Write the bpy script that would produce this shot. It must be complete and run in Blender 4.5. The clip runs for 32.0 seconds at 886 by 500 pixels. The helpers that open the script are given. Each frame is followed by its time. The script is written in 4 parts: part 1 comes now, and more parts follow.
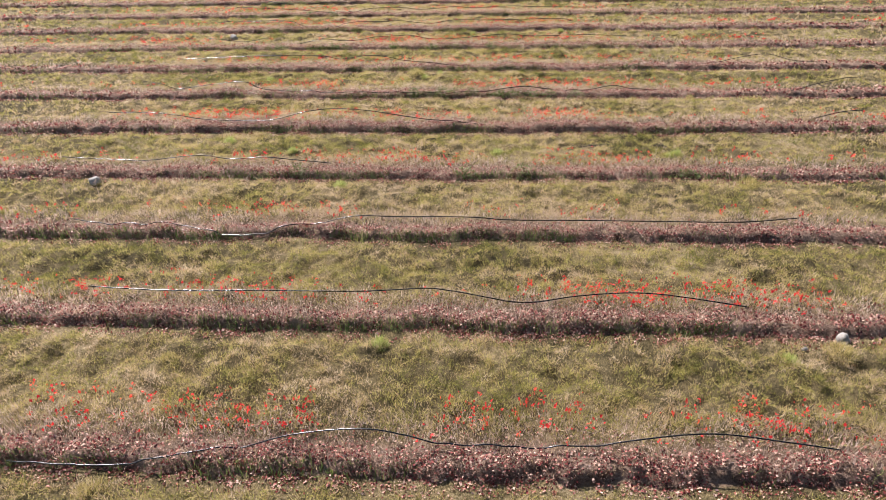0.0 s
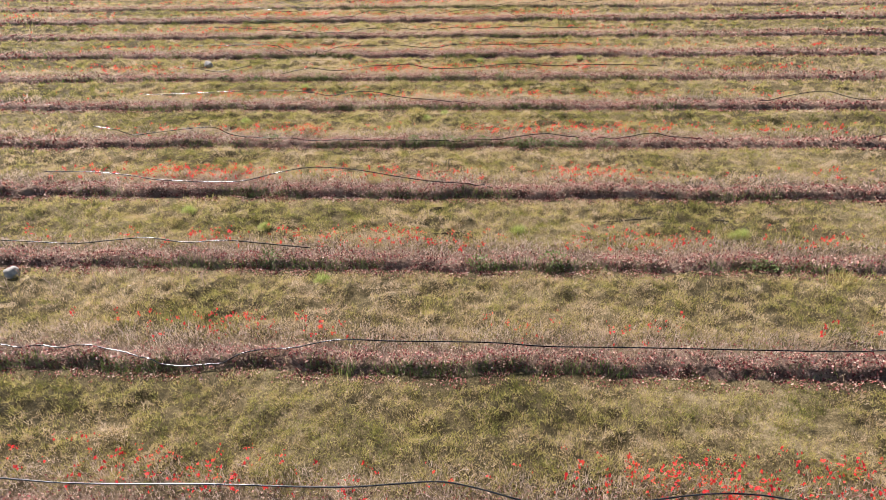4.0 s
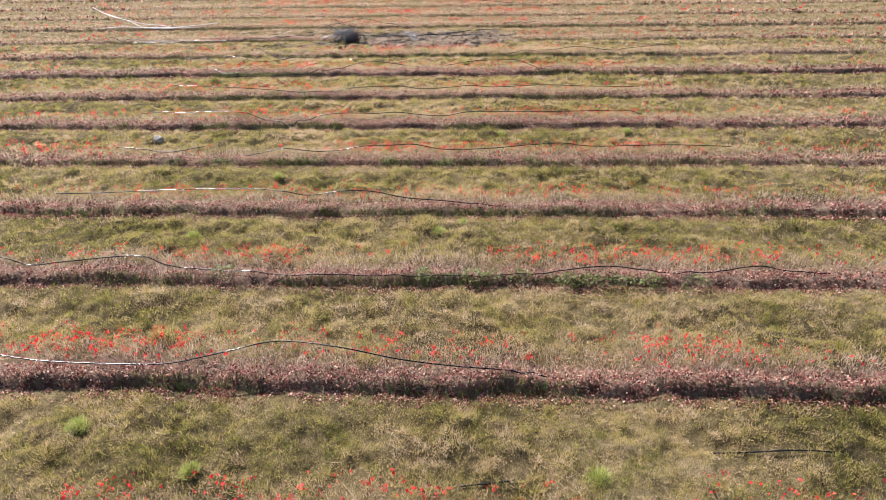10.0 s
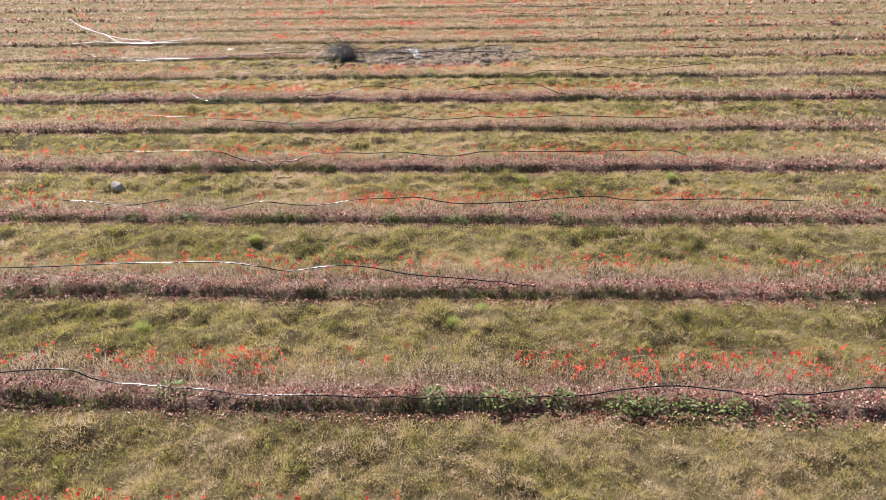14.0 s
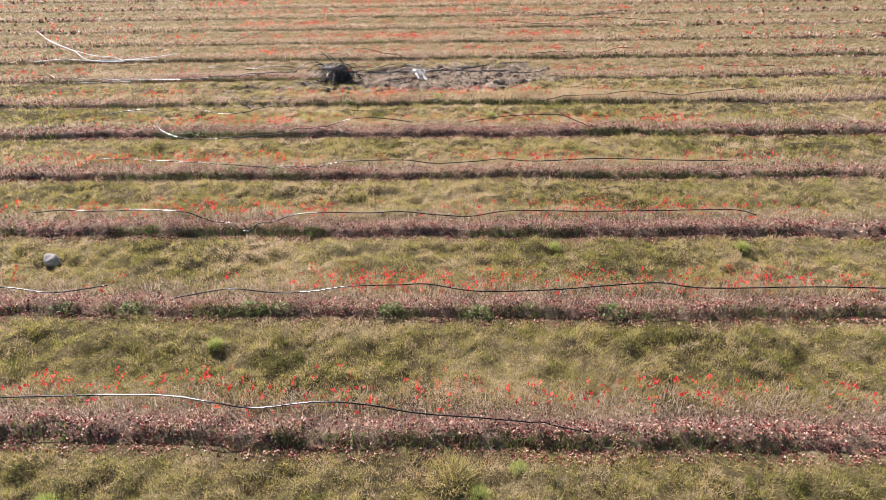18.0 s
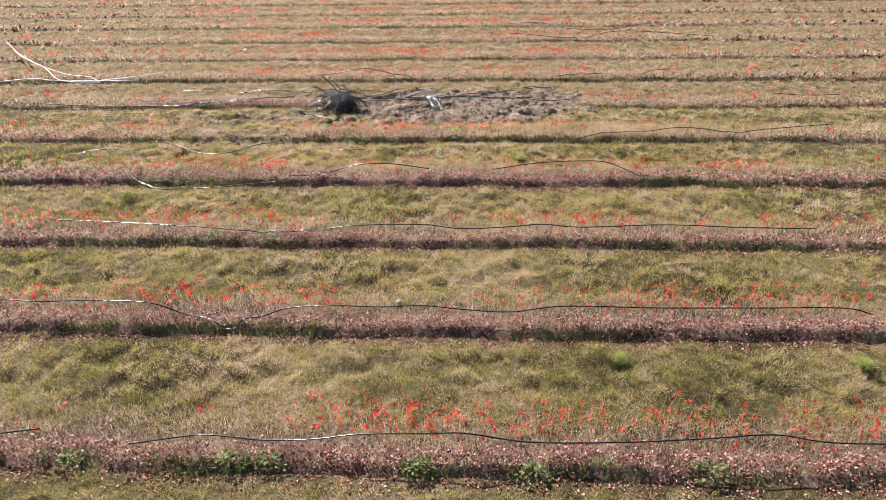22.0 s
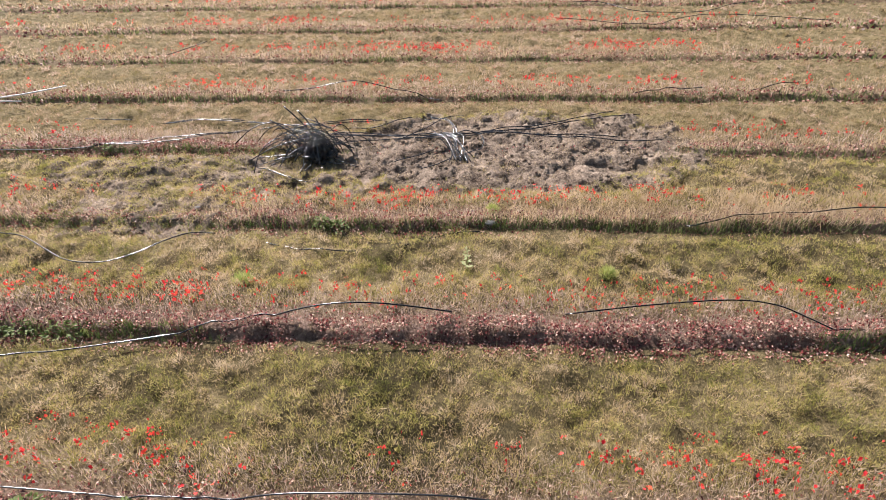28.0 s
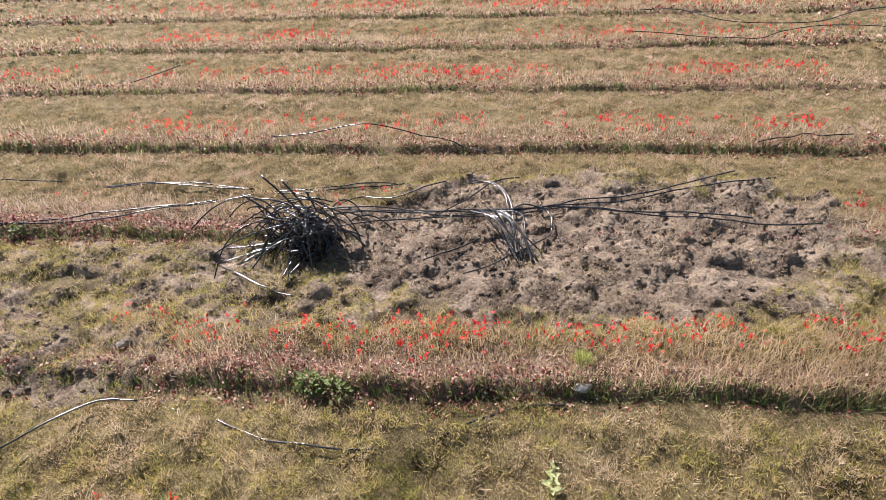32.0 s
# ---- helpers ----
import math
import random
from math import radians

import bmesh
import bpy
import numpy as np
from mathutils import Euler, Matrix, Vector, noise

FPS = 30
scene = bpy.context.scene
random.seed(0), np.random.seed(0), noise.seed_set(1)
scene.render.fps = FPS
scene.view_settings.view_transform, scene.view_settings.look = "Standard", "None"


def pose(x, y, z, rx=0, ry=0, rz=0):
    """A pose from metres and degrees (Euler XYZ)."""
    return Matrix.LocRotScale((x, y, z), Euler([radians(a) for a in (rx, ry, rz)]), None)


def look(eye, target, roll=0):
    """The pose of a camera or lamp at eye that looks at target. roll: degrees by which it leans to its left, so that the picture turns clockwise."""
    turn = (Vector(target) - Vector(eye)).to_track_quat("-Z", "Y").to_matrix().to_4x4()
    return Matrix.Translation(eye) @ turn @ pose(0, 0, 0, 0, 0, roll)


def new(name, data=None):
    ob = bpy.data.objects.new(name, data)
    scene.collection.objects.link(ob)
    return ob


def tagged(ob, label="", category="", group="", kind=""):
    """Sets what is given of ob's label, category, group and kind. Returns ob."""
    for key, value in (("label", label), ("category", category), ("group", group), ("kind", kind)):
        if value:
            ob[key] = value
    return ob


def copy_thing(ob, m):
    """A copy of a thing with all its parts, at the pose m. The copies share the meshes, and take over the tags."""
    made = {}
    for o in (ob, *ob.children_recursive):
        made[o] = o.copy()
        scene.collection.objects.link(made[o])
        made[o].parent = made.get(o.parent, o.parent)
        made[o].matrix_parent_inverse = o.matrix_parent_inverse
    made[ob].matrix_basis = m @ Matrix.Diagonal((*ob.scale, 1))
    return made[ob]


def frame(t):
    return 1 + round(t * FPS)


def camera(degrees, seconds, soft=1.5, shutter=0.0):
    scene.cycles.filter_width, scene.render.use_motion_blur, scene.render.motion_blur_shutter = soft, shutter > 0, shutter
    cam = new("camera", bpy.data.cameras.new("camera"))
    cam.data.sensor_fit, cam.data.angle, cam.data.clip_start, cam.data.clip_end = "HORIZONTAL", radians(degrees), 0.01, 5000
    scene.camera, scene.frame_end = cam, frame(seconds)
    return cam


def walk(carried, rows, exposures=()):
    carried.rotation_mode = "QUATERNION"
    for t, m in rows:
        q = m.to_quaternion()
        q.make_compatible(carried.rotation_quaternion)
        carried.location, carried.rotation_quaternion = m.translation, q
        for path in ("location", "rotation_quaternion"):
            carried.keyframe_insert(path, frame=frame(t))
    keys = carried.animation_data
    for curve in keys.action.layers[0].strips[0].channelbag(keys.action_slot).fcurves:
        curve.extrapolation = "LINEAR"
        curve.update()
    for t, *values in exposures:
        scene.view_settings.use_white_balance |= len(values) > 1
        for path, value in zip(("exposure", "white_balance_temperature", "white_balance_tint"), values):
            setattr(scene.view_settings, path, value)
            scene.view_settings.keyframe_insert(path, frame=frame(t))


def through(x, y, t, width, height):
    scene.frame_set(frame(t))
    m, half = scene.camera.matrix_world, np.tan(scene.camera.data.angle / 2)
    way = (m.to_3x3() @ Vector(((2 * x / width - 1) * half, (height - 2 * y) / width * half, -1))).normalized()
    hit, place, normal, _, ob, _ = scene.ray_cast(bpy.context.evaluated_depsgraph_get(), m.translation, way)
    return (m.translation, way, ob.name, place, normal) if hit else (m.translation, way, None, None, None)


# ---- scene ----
cam = camera(70.0, 32.0, soft=0.85)
PATH = [
    (0, (2.093, -3.329, 4.223), (1.996, -1.645, 3.149), -1.3),
    (1, (2.016, -2.728, 4.201), (1.92, -1.042, 3.13), -1.3),
    (3, (1.898, -1.563, 4.253), (1.81, 0.121, 3.178), -1.1),
    (6, (1.688, 0.305, 4.265), (1.602, 1.997, 3.202), -1.3),
    (9, (1.436, 2.101, 4.263), (1.362, 3.815, 3.235), -1.0),
    (11, (1.325, 3.238, 4.234), (1.252, 4.951, 3.205), -1.1),
    (13, (1.221, 4.222, 4.236), (1.148, 5.935, 3.208), -1.0),
    (14.5, (1.146, 5.032, 4.198), (1.067, 6.748, 3.172), -1.2),
    (17, (1.01, 6.434, 4.186), (0.931, 8.145, 3.153), -1.3),
    (20, (0.706, 8.111, 4.176), (0.623, 9.821, 3.142), -1.4),
    (22, (0.486, 9.105, 4.292), (0.41, 10.806, 3.242), -1.0),
    (24, (0.419, 10.357, 4.187), (0.327, 12.061, 3.143), -1.3),
    (25.5, (0.269, 11.222, 4.198), (0.189, 12.923, 3.148), -0.8),
    (28, (0.112, 13.953, 3.851), (0.002, 15.577, 2.689), -1.7),
    (30, (-0.219, 15.721, 3.496), (-0.344, 17.31, 2.288), -1.6),
    (32, (-0.33, 16.821, 3.3), (-0.501, 18.439, 2.137), -2.7),
]
walk(cam, [(t, look(eye, target, roll)) for t, eye, target, roll in PATH])

# ---- light ----
SUN = Vector((-0.41, 0.62, 0.67)).normalized()
sun_data = bpy.data.lights.new("sun", "SUN")
sun_data.energy, sun_data.angle, sun_data.color = 5.0, radians(0.55), (1.0, 0.93, 0.95)
sun = new("sun", sun_data)
sun.matrix_world = look(SUN * 60, (0, 0, 0))
world = bpy.data.worlds.new("sky")
scene.world = world
world.use_nodes = True
sky = world.node_tree.nodes.new("ShaderNodeTexSky")
sky.sky_type, sky.sun_disc = "NISHITA", False
sky.sun_elevation = math.asin(SUN.z)
sky.sun_rotation = math.atan2(SUN.x, SUN.y)
background = world.node_tree.nodes["Background"]
background.inputs["Strength"].default_value = 0.064
world.node_tree.links.new(sky.outputs[0], background.inputs["Color"])
scene.view_settings.exposure = 1.50

# ---- materials ----


class Nodes:
    """A node material with a Principled surface; helpers for noise, ramps and mixing."""

    def __init__(self, name, rough=0.7, spec=0.3):
        self.mat = bpy.data.materials.new(name)
        self.mat.use_nodes = True
        self.tree = self.mat.node_tree
        self.bsdf = self.tree.nodes["Principled BSDF"]
        self.bsdf.inputs["Roughness"].default_value = rough
        self.bsdf.inputs["Specular IOR Level"].default_value = spec
        self.place = self.add("ShaderNodeTexCoord").outputs["Object"]

    def add(self, kind):
        return self.tree.nodes.new(kind)

    def link(self, a, b):
        self.tree.links.new(a, b)

    def noise(self, scale, detail=3.0, rough=0.6, stretch=None):
        n = self.add("ShaderNodeTexNoise")
        n.inputs["Scale"].default_value = scale
        n.inputs["Detail"].default_value = detail
        n.inputs["Roughness"].default_value = rough
        if stretch:
            m = self.add("ShaderNodeMapping")
            m.inputs["Scale"].default_value = stretch
            self.link(self.place, m.inputs["Vector"])
            self.link(m.outputs[0], n.inputs["Vector"])
        else:
            self.link(self.place, n.inputs["Vector"])
        return n.outputs["Fac"]

    def island(self):
        return self.add("ShaderNodeNewGeometry").outputs["Random Per Island"]

    def each(self):
        return self.add("ShaderNodeObjectInfo").outputs["Random"]

    def sum(self, a, b, gain=1.0, shift=0.0):
        m = self.add("ShaderNodeMath")
        m.operation = "MULTIPLY_ADD"
        self.link(b, m.inputs[0])
        m.inputs[1].default_value = gain
        s = self.add("ShaderNodeMath")
        s.operation = "ADD"
        self.link(a, s.inputs[0])
        s.inputs[1].default_value = shift
        self.link(s.outputs[0], m.inputs[2])
        return m.outputs[0]

    def ramp(self, fac, stops):
        r = self.add("ShaderNodeValToRGB")
        while len(r.color_ramp.elements) < len(stops):
            r.color_ramp.elements.new(0.5)
        for e, (at, colour) in zip(r.color_ramp.elements, stops):
            e.position, e.color = at, (*colour, 1)
        self.link(fac, r.inputs[0])
        return r.outputs[0]

    def mix(self, fac, a, b, mode="MIX"):
        m = self.add("ShaderNodeMix")
        m.data_type, m.blend_type = "RGBA", mode
        if isinstance(fac, float):
            m.inputs[0].default_value = fac
        else:
            self.link(fac, m.inputs[0])
        self.link(a, m.inputs[6])
        self.link(b, m.inputs[7])
        return m.outputs[2]

    def bump(self, height, strength=0.5, distance=0.01):
        b = self.add("ShaderNodeBump")
        b.inputs["Strength"].default_value = strength
        b.inputs["Distance"].default_value = distance
        self.link(height, b.inputs["Height"])
        self.link(b.outputs[0], self.bsdf.inputs["Normal"])

    def colour(self, out, through=0.0):
        self.link(out, self.bsdf.inputs["Base Color"])
        if through:
            t, m = self.add("ShaderNodeBsdfTranslucent"), self.add("ShaderNodeMixShader")
            self.link(out, t.inputs["Color"])
            m.inputs[0].default_value = through
            self.link(self.bsdf.outputs[0], m.inputs[1])
            self.link(t.outputs[0], m.inputs[2])
            self.link(m.outputs[0], self.tree.nodes["Material Output"].inputs["Surface"])
        return self.mat


def leaf_material(name, stops, broad, fine, spread, through, rough=0.6, spec=0.3, tufts=False):
    """Blades and leaves: patches at two scales and a tone of its own for each piece."""
    n = Nodes(name, rough, spec)
    value = n.sum(n.sum(n.noise(fine, 3.0), n.noise(broad, 2.0), 0.45, -0.225), n.noise(fine * 4.0, 2.0), 0.5, -0.25)
    if tufts:
        tone = n.add("ShaderNodeAttribute")
        tone.attribute_name = "tone"
        value = n.sum(value, tone.outputs["Fac"], spread, -spread / 2)
    else:
        value = n.sum(value, n.island(), spread, -spread / 2)
    return n.colour(n.ramp(value, stops), through)


GRASS = leaf_material("meadow_grass", [(0.06, (0.120, 0.120, 0.034)), (0.30, (0.330, 0.300, 0.082)), (0.52, (0.490, 0.400, 0.155)),
                                       (0.70, (0.43, 0.305, 0.180)), (0.97, (0.58, 0.46, 0.31))], 1.1, 5.0, 0.9, 0.5, 0.8, 0.04, True)
DRY = leaf_material("dry_meadow_grass", [(0.10, (0.195, 0.165, 0.065)), (0.36, (0.345, 0.262, 0.130)), (0.58, (0.435, 0.310, 0.198)), (0.92, (0.55, 0.415, 0.32))], 0.9, 5.0, 0.6, 0.5, 0.8, 0.04, True)
STRAW = leaf_material("straw_grass", [(0.25, (0.30, 0.225, 0.115)), (0.5, (0.48, 0.36, 0.21)), (0.75, (0.62, 0.48, 0.32))], 0.7, 6.0, 0.3, 0.5)
LITTER = leaf_material("dead_leaves", [(0.06, (0.050, 0.011, 0.010)), (0.30, (0.225, 0.034, 0.031)), (0.48, (0.345, 0.105, 0.082)),
                                       (0.68, (0.44, 0.235, 0.170)), (1.0, (0.57, 0.405, 0.305))], 0.9, 7.0, 1.0, 0.3, 0.55, 0.35)
STEM = leaf_material("bare_stems", [(0.25, (0.32, 0.225, 0.18)), (0.5, (0.51, 0.39, 0.31)), (0.8, (0.67, 0.54, 0.44))], 0.8, 6.0, 0.5, 0.42, 0.7, 0.15)
RED = leaf_material("scarlet_leaves", [(0.2, (0.50, 0.018, 0.025)), (0.55, (0.76, 0.05, 0.045)), (0.85, (0.80, 0.13, 0.055))], 0.7, 4.0, 0.4, 0.5)
GREEN = leaf_material("green_leaves", [(0.2, (0.05, 0.085, 0.02)), (0.5, (0.115, 0.155, 0.04)), (0.8, (0.24, 0.26, 0.08))], 1.5, 9.0, 0.6, 0.35)
LIME = leaf_material("lime_grass", [(0.2, (0.22, 0.28, 0.06)), (0.5, (0.38, 0.42, 0.12)), (0.8, (0.58, 0.55, 0.24))], 2.0, 9.0, 0.6, 0.4)
OCHRE = leaf_material("ochre_grass", [(0.2, (0.24, 0.20, 0.06)), (0.5, (0.42, 0.34, 0.12)), (0.8, (0.60, 0.50, 0.26))], 2.0, 9.0, 0.6, 0.4)
PALE = leaf_material("pale_leaves", [(0.2, (0.20, 0.25, 0.08)), (0.5, (0.36, 0.38, 0.17)), (0.8, (0.52, 0.50, 0.30))], 2.0, 12.0, 0.6, 0.4)


def ground_material():
    n = Nodes("soil_and_thatch", 0.95, 0.1)
    thatch = n.ramp(n.sum(n.sum(n.noise(0.5, 2.0), n.noise(6.5, 4.0, 0.7), 0.8, -0.4), n.noise(110.0, 3.0, 0.7, (1.0, 0.45, 1.0)), 1.1, -0.55),
                    [(0.2, (0.03, 0.025, 0.011)), (0.42, (0.09, 0.070, 0.032)), (0.62, (0.19, 0.145, 0.07)), (0.88, (0.36, 0.28, 0.17))])
    soil = n.ramp(n.sum(n.noise(3.5, 8.0, 0.7), n.noise(45.0, 5.0, 0.7), 0.6, -0.3),
                  [(0.34, (0.045, 0.031, 0.021)), (0.48, (0.180, 0.137, 0.099)), (0.70, (0.39, 0.304, 0.222))])
    bare = n.add("ShaderNodeAttribute")
    bare.attribute_name = "bare"
    humus = n.ramp(n.sum(n.noise(4.0, 6.0, 0.7), n.noise(70.0, 4.0, 0.7), 0.7, -0.35),
                   [(0.3, (0.06, 0.036, 0.026)), (0.5, (0.19, 0.122, 0.088)), (0.75, (0.38, 0.265, 0.195))])
    row = n.add("ShaderNodeAttribute")
    row.attribute_name = "row"
    dry = n.add("ShaderNodeAttribute")
    dry.attribute_name = "dry"
    pale = n.ramp(n.sum(n.noise(6.5, 4.0, 0.7), n.noise(110.0, 3.0, 0.7, (1.0, 0.45, 1.0)), 1.1, -0.55),
                  [(0.2, (0.06, 0.048, 0.02)), (0.45, (0.15, 0.115, 0.052)), (0.8, (0.34, 0.26, 0.145))])
    thatch = n.mix(dry.outputs["Fac"], thatch, pale)
    colour = n.mix(bare.outputs["Fac"], n.mix(row.outputs["Fac"], thatch, humus), soil)
    n.bump(n.sum(n.noise(16.0, 3.0, 0.6), n.noise(75.0, 4.0, 0.8), 0.6, 0.0), 1.0, 0.07)
    return n.colour(colour)


def clod_material():
    n = Nodes("dry_clods", 0.95, 0.1)
    n.bump(n.noise(60.0, 6.0, 0.8), 1.0, 0.03)
    return n.colour(n.ramp(n.sum(n.noise(2.5, 5.0, 0.7), n.noise(38.0, 4.0, 0.7), 0.7, -0.35),
                           [(0.32, (0.045, 0.031, 0.021)), (0.48, (0.180, 0.136, 0.099)), (0.72, (0.40, 0.312, 0.228))]))


def hose_material():
    n = Nodes("black_polythene", 0.24, 0.6)
    dust = n.ramp(n.sum(n.noise(3.0, 3.0), n.noise(90.0, 3.0), 0.5, -0.25), [(0.35, (0.008, 0.008, 0.009)), (0.85, (0.026, 0.024, 0.021))])
    n.bump(n.noise(140.0, 2.0), 0.15, 0.002)
    return n.colour(dust)


def rock_material():
    n = Nodes("field_stone", 0.85, 0.25)
    n.bump(n.noise(28.0, 7.0, 0.7), 0.7, 0.015)
    return n.colour(n.ramp(n.sum(n.noise(9.0, 6.0, 0.7), n.each(), 0.2, -0.1), [(0.3, (0.15, 0.135, 0.115)), (0.55, (0.28, 0.255, 0.22)), (0.75, (0.43, 0.395, 0.345))]))


# Pale grey-white base colour: the sun's glint on polythene, painted in
def glint_white_material():
    n = Nodes("glint_white_polythene", 0.45, 0.4)
    return n.colour(n.ramp(n.sum(n.noise(4.0, 3.0), n.noise(60.0, 3.0), 0.4, -0.2), [(0.3, (0.42, 0.39, 0.35)), (0.7, (0.66, 0.63, 0.58))]))


SOIL, CLOD, HOSE, ROCK, GLINT_WHITE = ground_material(), clod_material(), hose_material(), rock_material(), glint_white_material()

# ---- the lie of the field ----
PITCH = 1.8          # rows are 1.8 m apart; row k begins at y = 1.8 k
FIRST, LAST = -1, 20  # rows that are planted
rng = np.random.default_rng(7)


def lattice(x, y, seed):
    """Smooth noise from 0 to 1 on a lattice of one metre."""
    xi, yi = np.floor(x).astype(np.int64), np.floor(y).astype(np.int64)
    fx, fy = x - xi, y - yi
    fx, fy = fx * fx * (3 - 2 * fx), fy * fy * (3 - 2 * fy)

    def corner(a, b):
        h = (a * 374761393 + b * 668265263 + seed * 974711) & 0x7FFFFFFF
        h = ((h ^ (h >> 13)) * 1274126177) & 0x7FFFFFFF
        return ((h ^ (h >> 16)) & 0xFFFF) / 65535.0

    a, b = corner(xi, yi), corner(xi + 1, yi)
    c, d = corner(xi, yi + 1), corner(xi + 1, yi + 1)
    return (a * (1 - fx) + b * fx) * (1 - fy) + (c * (1 - fx) + d * fx) * fy


def rough(x, y, scale, seed, octaves=3):
    total, gain, norm = 0.0, 1.0, 0.0
    for o in range(octaves):
        total = total + gain * lattice(x * scale * 2**o, y * scale * 2**o, seed + o)
        norm, gain = norm + gain, gain * 0.55
    return total / norm


def step(a, b, v):
    t = np.clip((v - a) / (b - a), 0.0, 1.0)
    return t * t * (3 - 2 * t)


# how far each row's foot lies from its line
FOOT = {1: -0.085, 3: -0.116, 5: -0.086, 7: -0.086, 8: -0.118, 9: -0.11, 10: -0.085, 11: -0.11, 12: -0.115, 13: -0.115, 14: -0.087}
FEET = np.array([FOOT.get(k, -0.10) + 0.07 for k in range(-6, 40)])


BANK = {1: 0.95, 2: 0.9, 3: 0.75, 4: 1.05, 7: 0.75, 9: 0.9, 10: 1.1, 11: 0.95, 12: 0.65, 13: 0.9}
BANKS = np.array([BANK.get(k, 0.85 if k < 12 else 0.5) for k in range(-6, 40)])


def row_of(y):
    return np.floor((y + 0.30) / PITCH)


def across(x, y):
    """How far a point lies beyond the near edge of its row, with the edge's wander."""
    k = row_of(y)
    edge = FEET[np.clip(k + 6, 0, 45).astype(int)] + 0.09 * (rough(x, y * 0 + k * 7.3, 0.9, 40) - 0.5) + 0.09 * (rough(x, y * 0 + k * 4.9, 4.5, 42, 2) - 0.5)
    return y - k * PITCH - edge


def bare(x, y):
    """1 where the soil lies open and trodden, 0 in the sward."""
    wobble = 1.1 * (rough(x, y, 0.9, 50) - 0.5) + 0.9 * (rough(x, y, 4.0, 55) - 0.5)
    a = ((x - 0.55) / 2.35) ** 2 + ((y - 21.55) / 1.10) ** 2
    b = ((x + 2.9) / 3.3) ** 2 + ((y - 20.90) / 0.56) ** 2
    c = ((x + 3.9) / 1.15) ** 2 + ((y - 19.95) / 0.60) ** 2
    return np.maximum(step(0.45, -0.45, a - 1 + wobble), 0.46 * step(0.5, -0.8, np.minimum(b, c) - 1 + 1.5 * wobble))


def height(x, y):
    u = across(x, y)
    open_soil = bare(x, y)
    far = step(36, 44, np.abs(y - 17)) + step(18, 26, np.abs(x))
    bank = BANKS[np.clip(row_of(y) + 6, 0, 45).astype(int)] * (0.033 + 0.023 * rough(x, y * 0 + row_of(y) * 5.7, 1.2, 44) + 0.040 * step(0.25, 0.8, rough(x, y * 0 + row_of(y) * 5.7, 4.5, 46, 2)))
    bed = bank * step(-0.035, 0.045, u) * (1 - step(0.40, 1.05, u)) * (1 - 0.75 * open_soil) * np.clip(1 - far, 0, 1)
    sward = step(0.5, 0.9, u) * (1 - step(1.40, 1.55, u))
    lumps = 0.05 * (rough(x, y, 1.3, 60) - 0.5) + (0.04 + 0.10 * sward) * (rough(x, y, 3.9, 65, 2) - 0.5)
    lumps = lumps + 0.042 * sward * (1 - open_soil) * step(0.30, 0.70, rough(x, y, 6.5, 120, 2))
    clods = open_soil * 0.11 * (rough(x, y, 2.4, 70) - 0.5)
    ditch = -0.016 * (y < 19) * step(-0.11, -0.05, u) * (1 - step(-0.03, 0.04, u)) * (1 - open_soil) * np.clip(1 - far, 0, 1) * step(0.40, 0.7, rough(x, y * 0 + row_of(y) * 3.3, 4.0, 47))
    return bed + lumps + clods + ditch


def crust(x, y):
    """The top of the loose soil, where it lies open, else of the ground."""
    crumbs = 0.07 * np.abs(rough(x, y, 5.2, 75, 4) - 0.5) + 0.10 * (rough(x, y, 11.0, 80, 3) - 0.45)
    pits = -0.07 * step(0.63, 0.76, rough(x, y, 3.6, 85, 2))
    return height(x, y) + step(0.02, 0.42, bare(x, y)) * (crumbs + pits + 0.012)


def ground_at(x, y):
    return float(crust(np.array([x]), np.array([y]))[0])


def worth(x, y):
    """How close the walk comes to a spot: 1 along its middle, less to the sides and in the distance."""
    side = np.abs(x - 1.8 + 0.12 * y)
    return (3.8 / np.maximum(side, 3.8)) ** 1.9 * (6 / (6 + np.maximum(y - 20, 0))) ** 1.4


def reach(y):
    return np.minimum(18.0, 0.6 * np.maximum(y, 0) + 5.5)


def scatter(y0, y1, per_m2):
    """Random spots between two depths, as many per square metre as given times worth()."""
    half = float(reach(np.array(y1)))
    mid = 1.8 - 0.06 * (y0 + y1)
    n = int(2 * half * (y1 - y0) * per_m2)
    x, y = rng.uniform(mid - half, mid + half, n), rng.uniform(y0, y1, n)
    w = worth(x, y)
    keep = rng.random(n) < w
    return x[keep], y[keep], w[keep]


# ---- meshes ----


def mesh_from(name, verts, faces, material, smooth=False):
    """A mesh from an array of vertices and an array of equal faces."""
    me = bpy.data.meshes.new(name)
    verts, faces = np.asarray(verts, np.float32), np.asarray(faces, np.int32)
    k = faces.shape[1]
    me.vertices.add(len(verts))
    me.vertices.foreach_set("co", verts.ravel())
    me.loops.add(faces.size)
    me.loops.foreach_set("vertex_index", faces.ravel())
    me.polygons.add(len(faces))
    me.polygons.foreach_set("loop_start", np.arange(0, faces.size, k, dtype=np.int32))
    if smooth:
        me.polygons.foreach_set("use_smooth", np.ones(len(faces), bool))
    me.materials.append(material)
    me.update(calc_edges=True)
    me.validate()
    return me


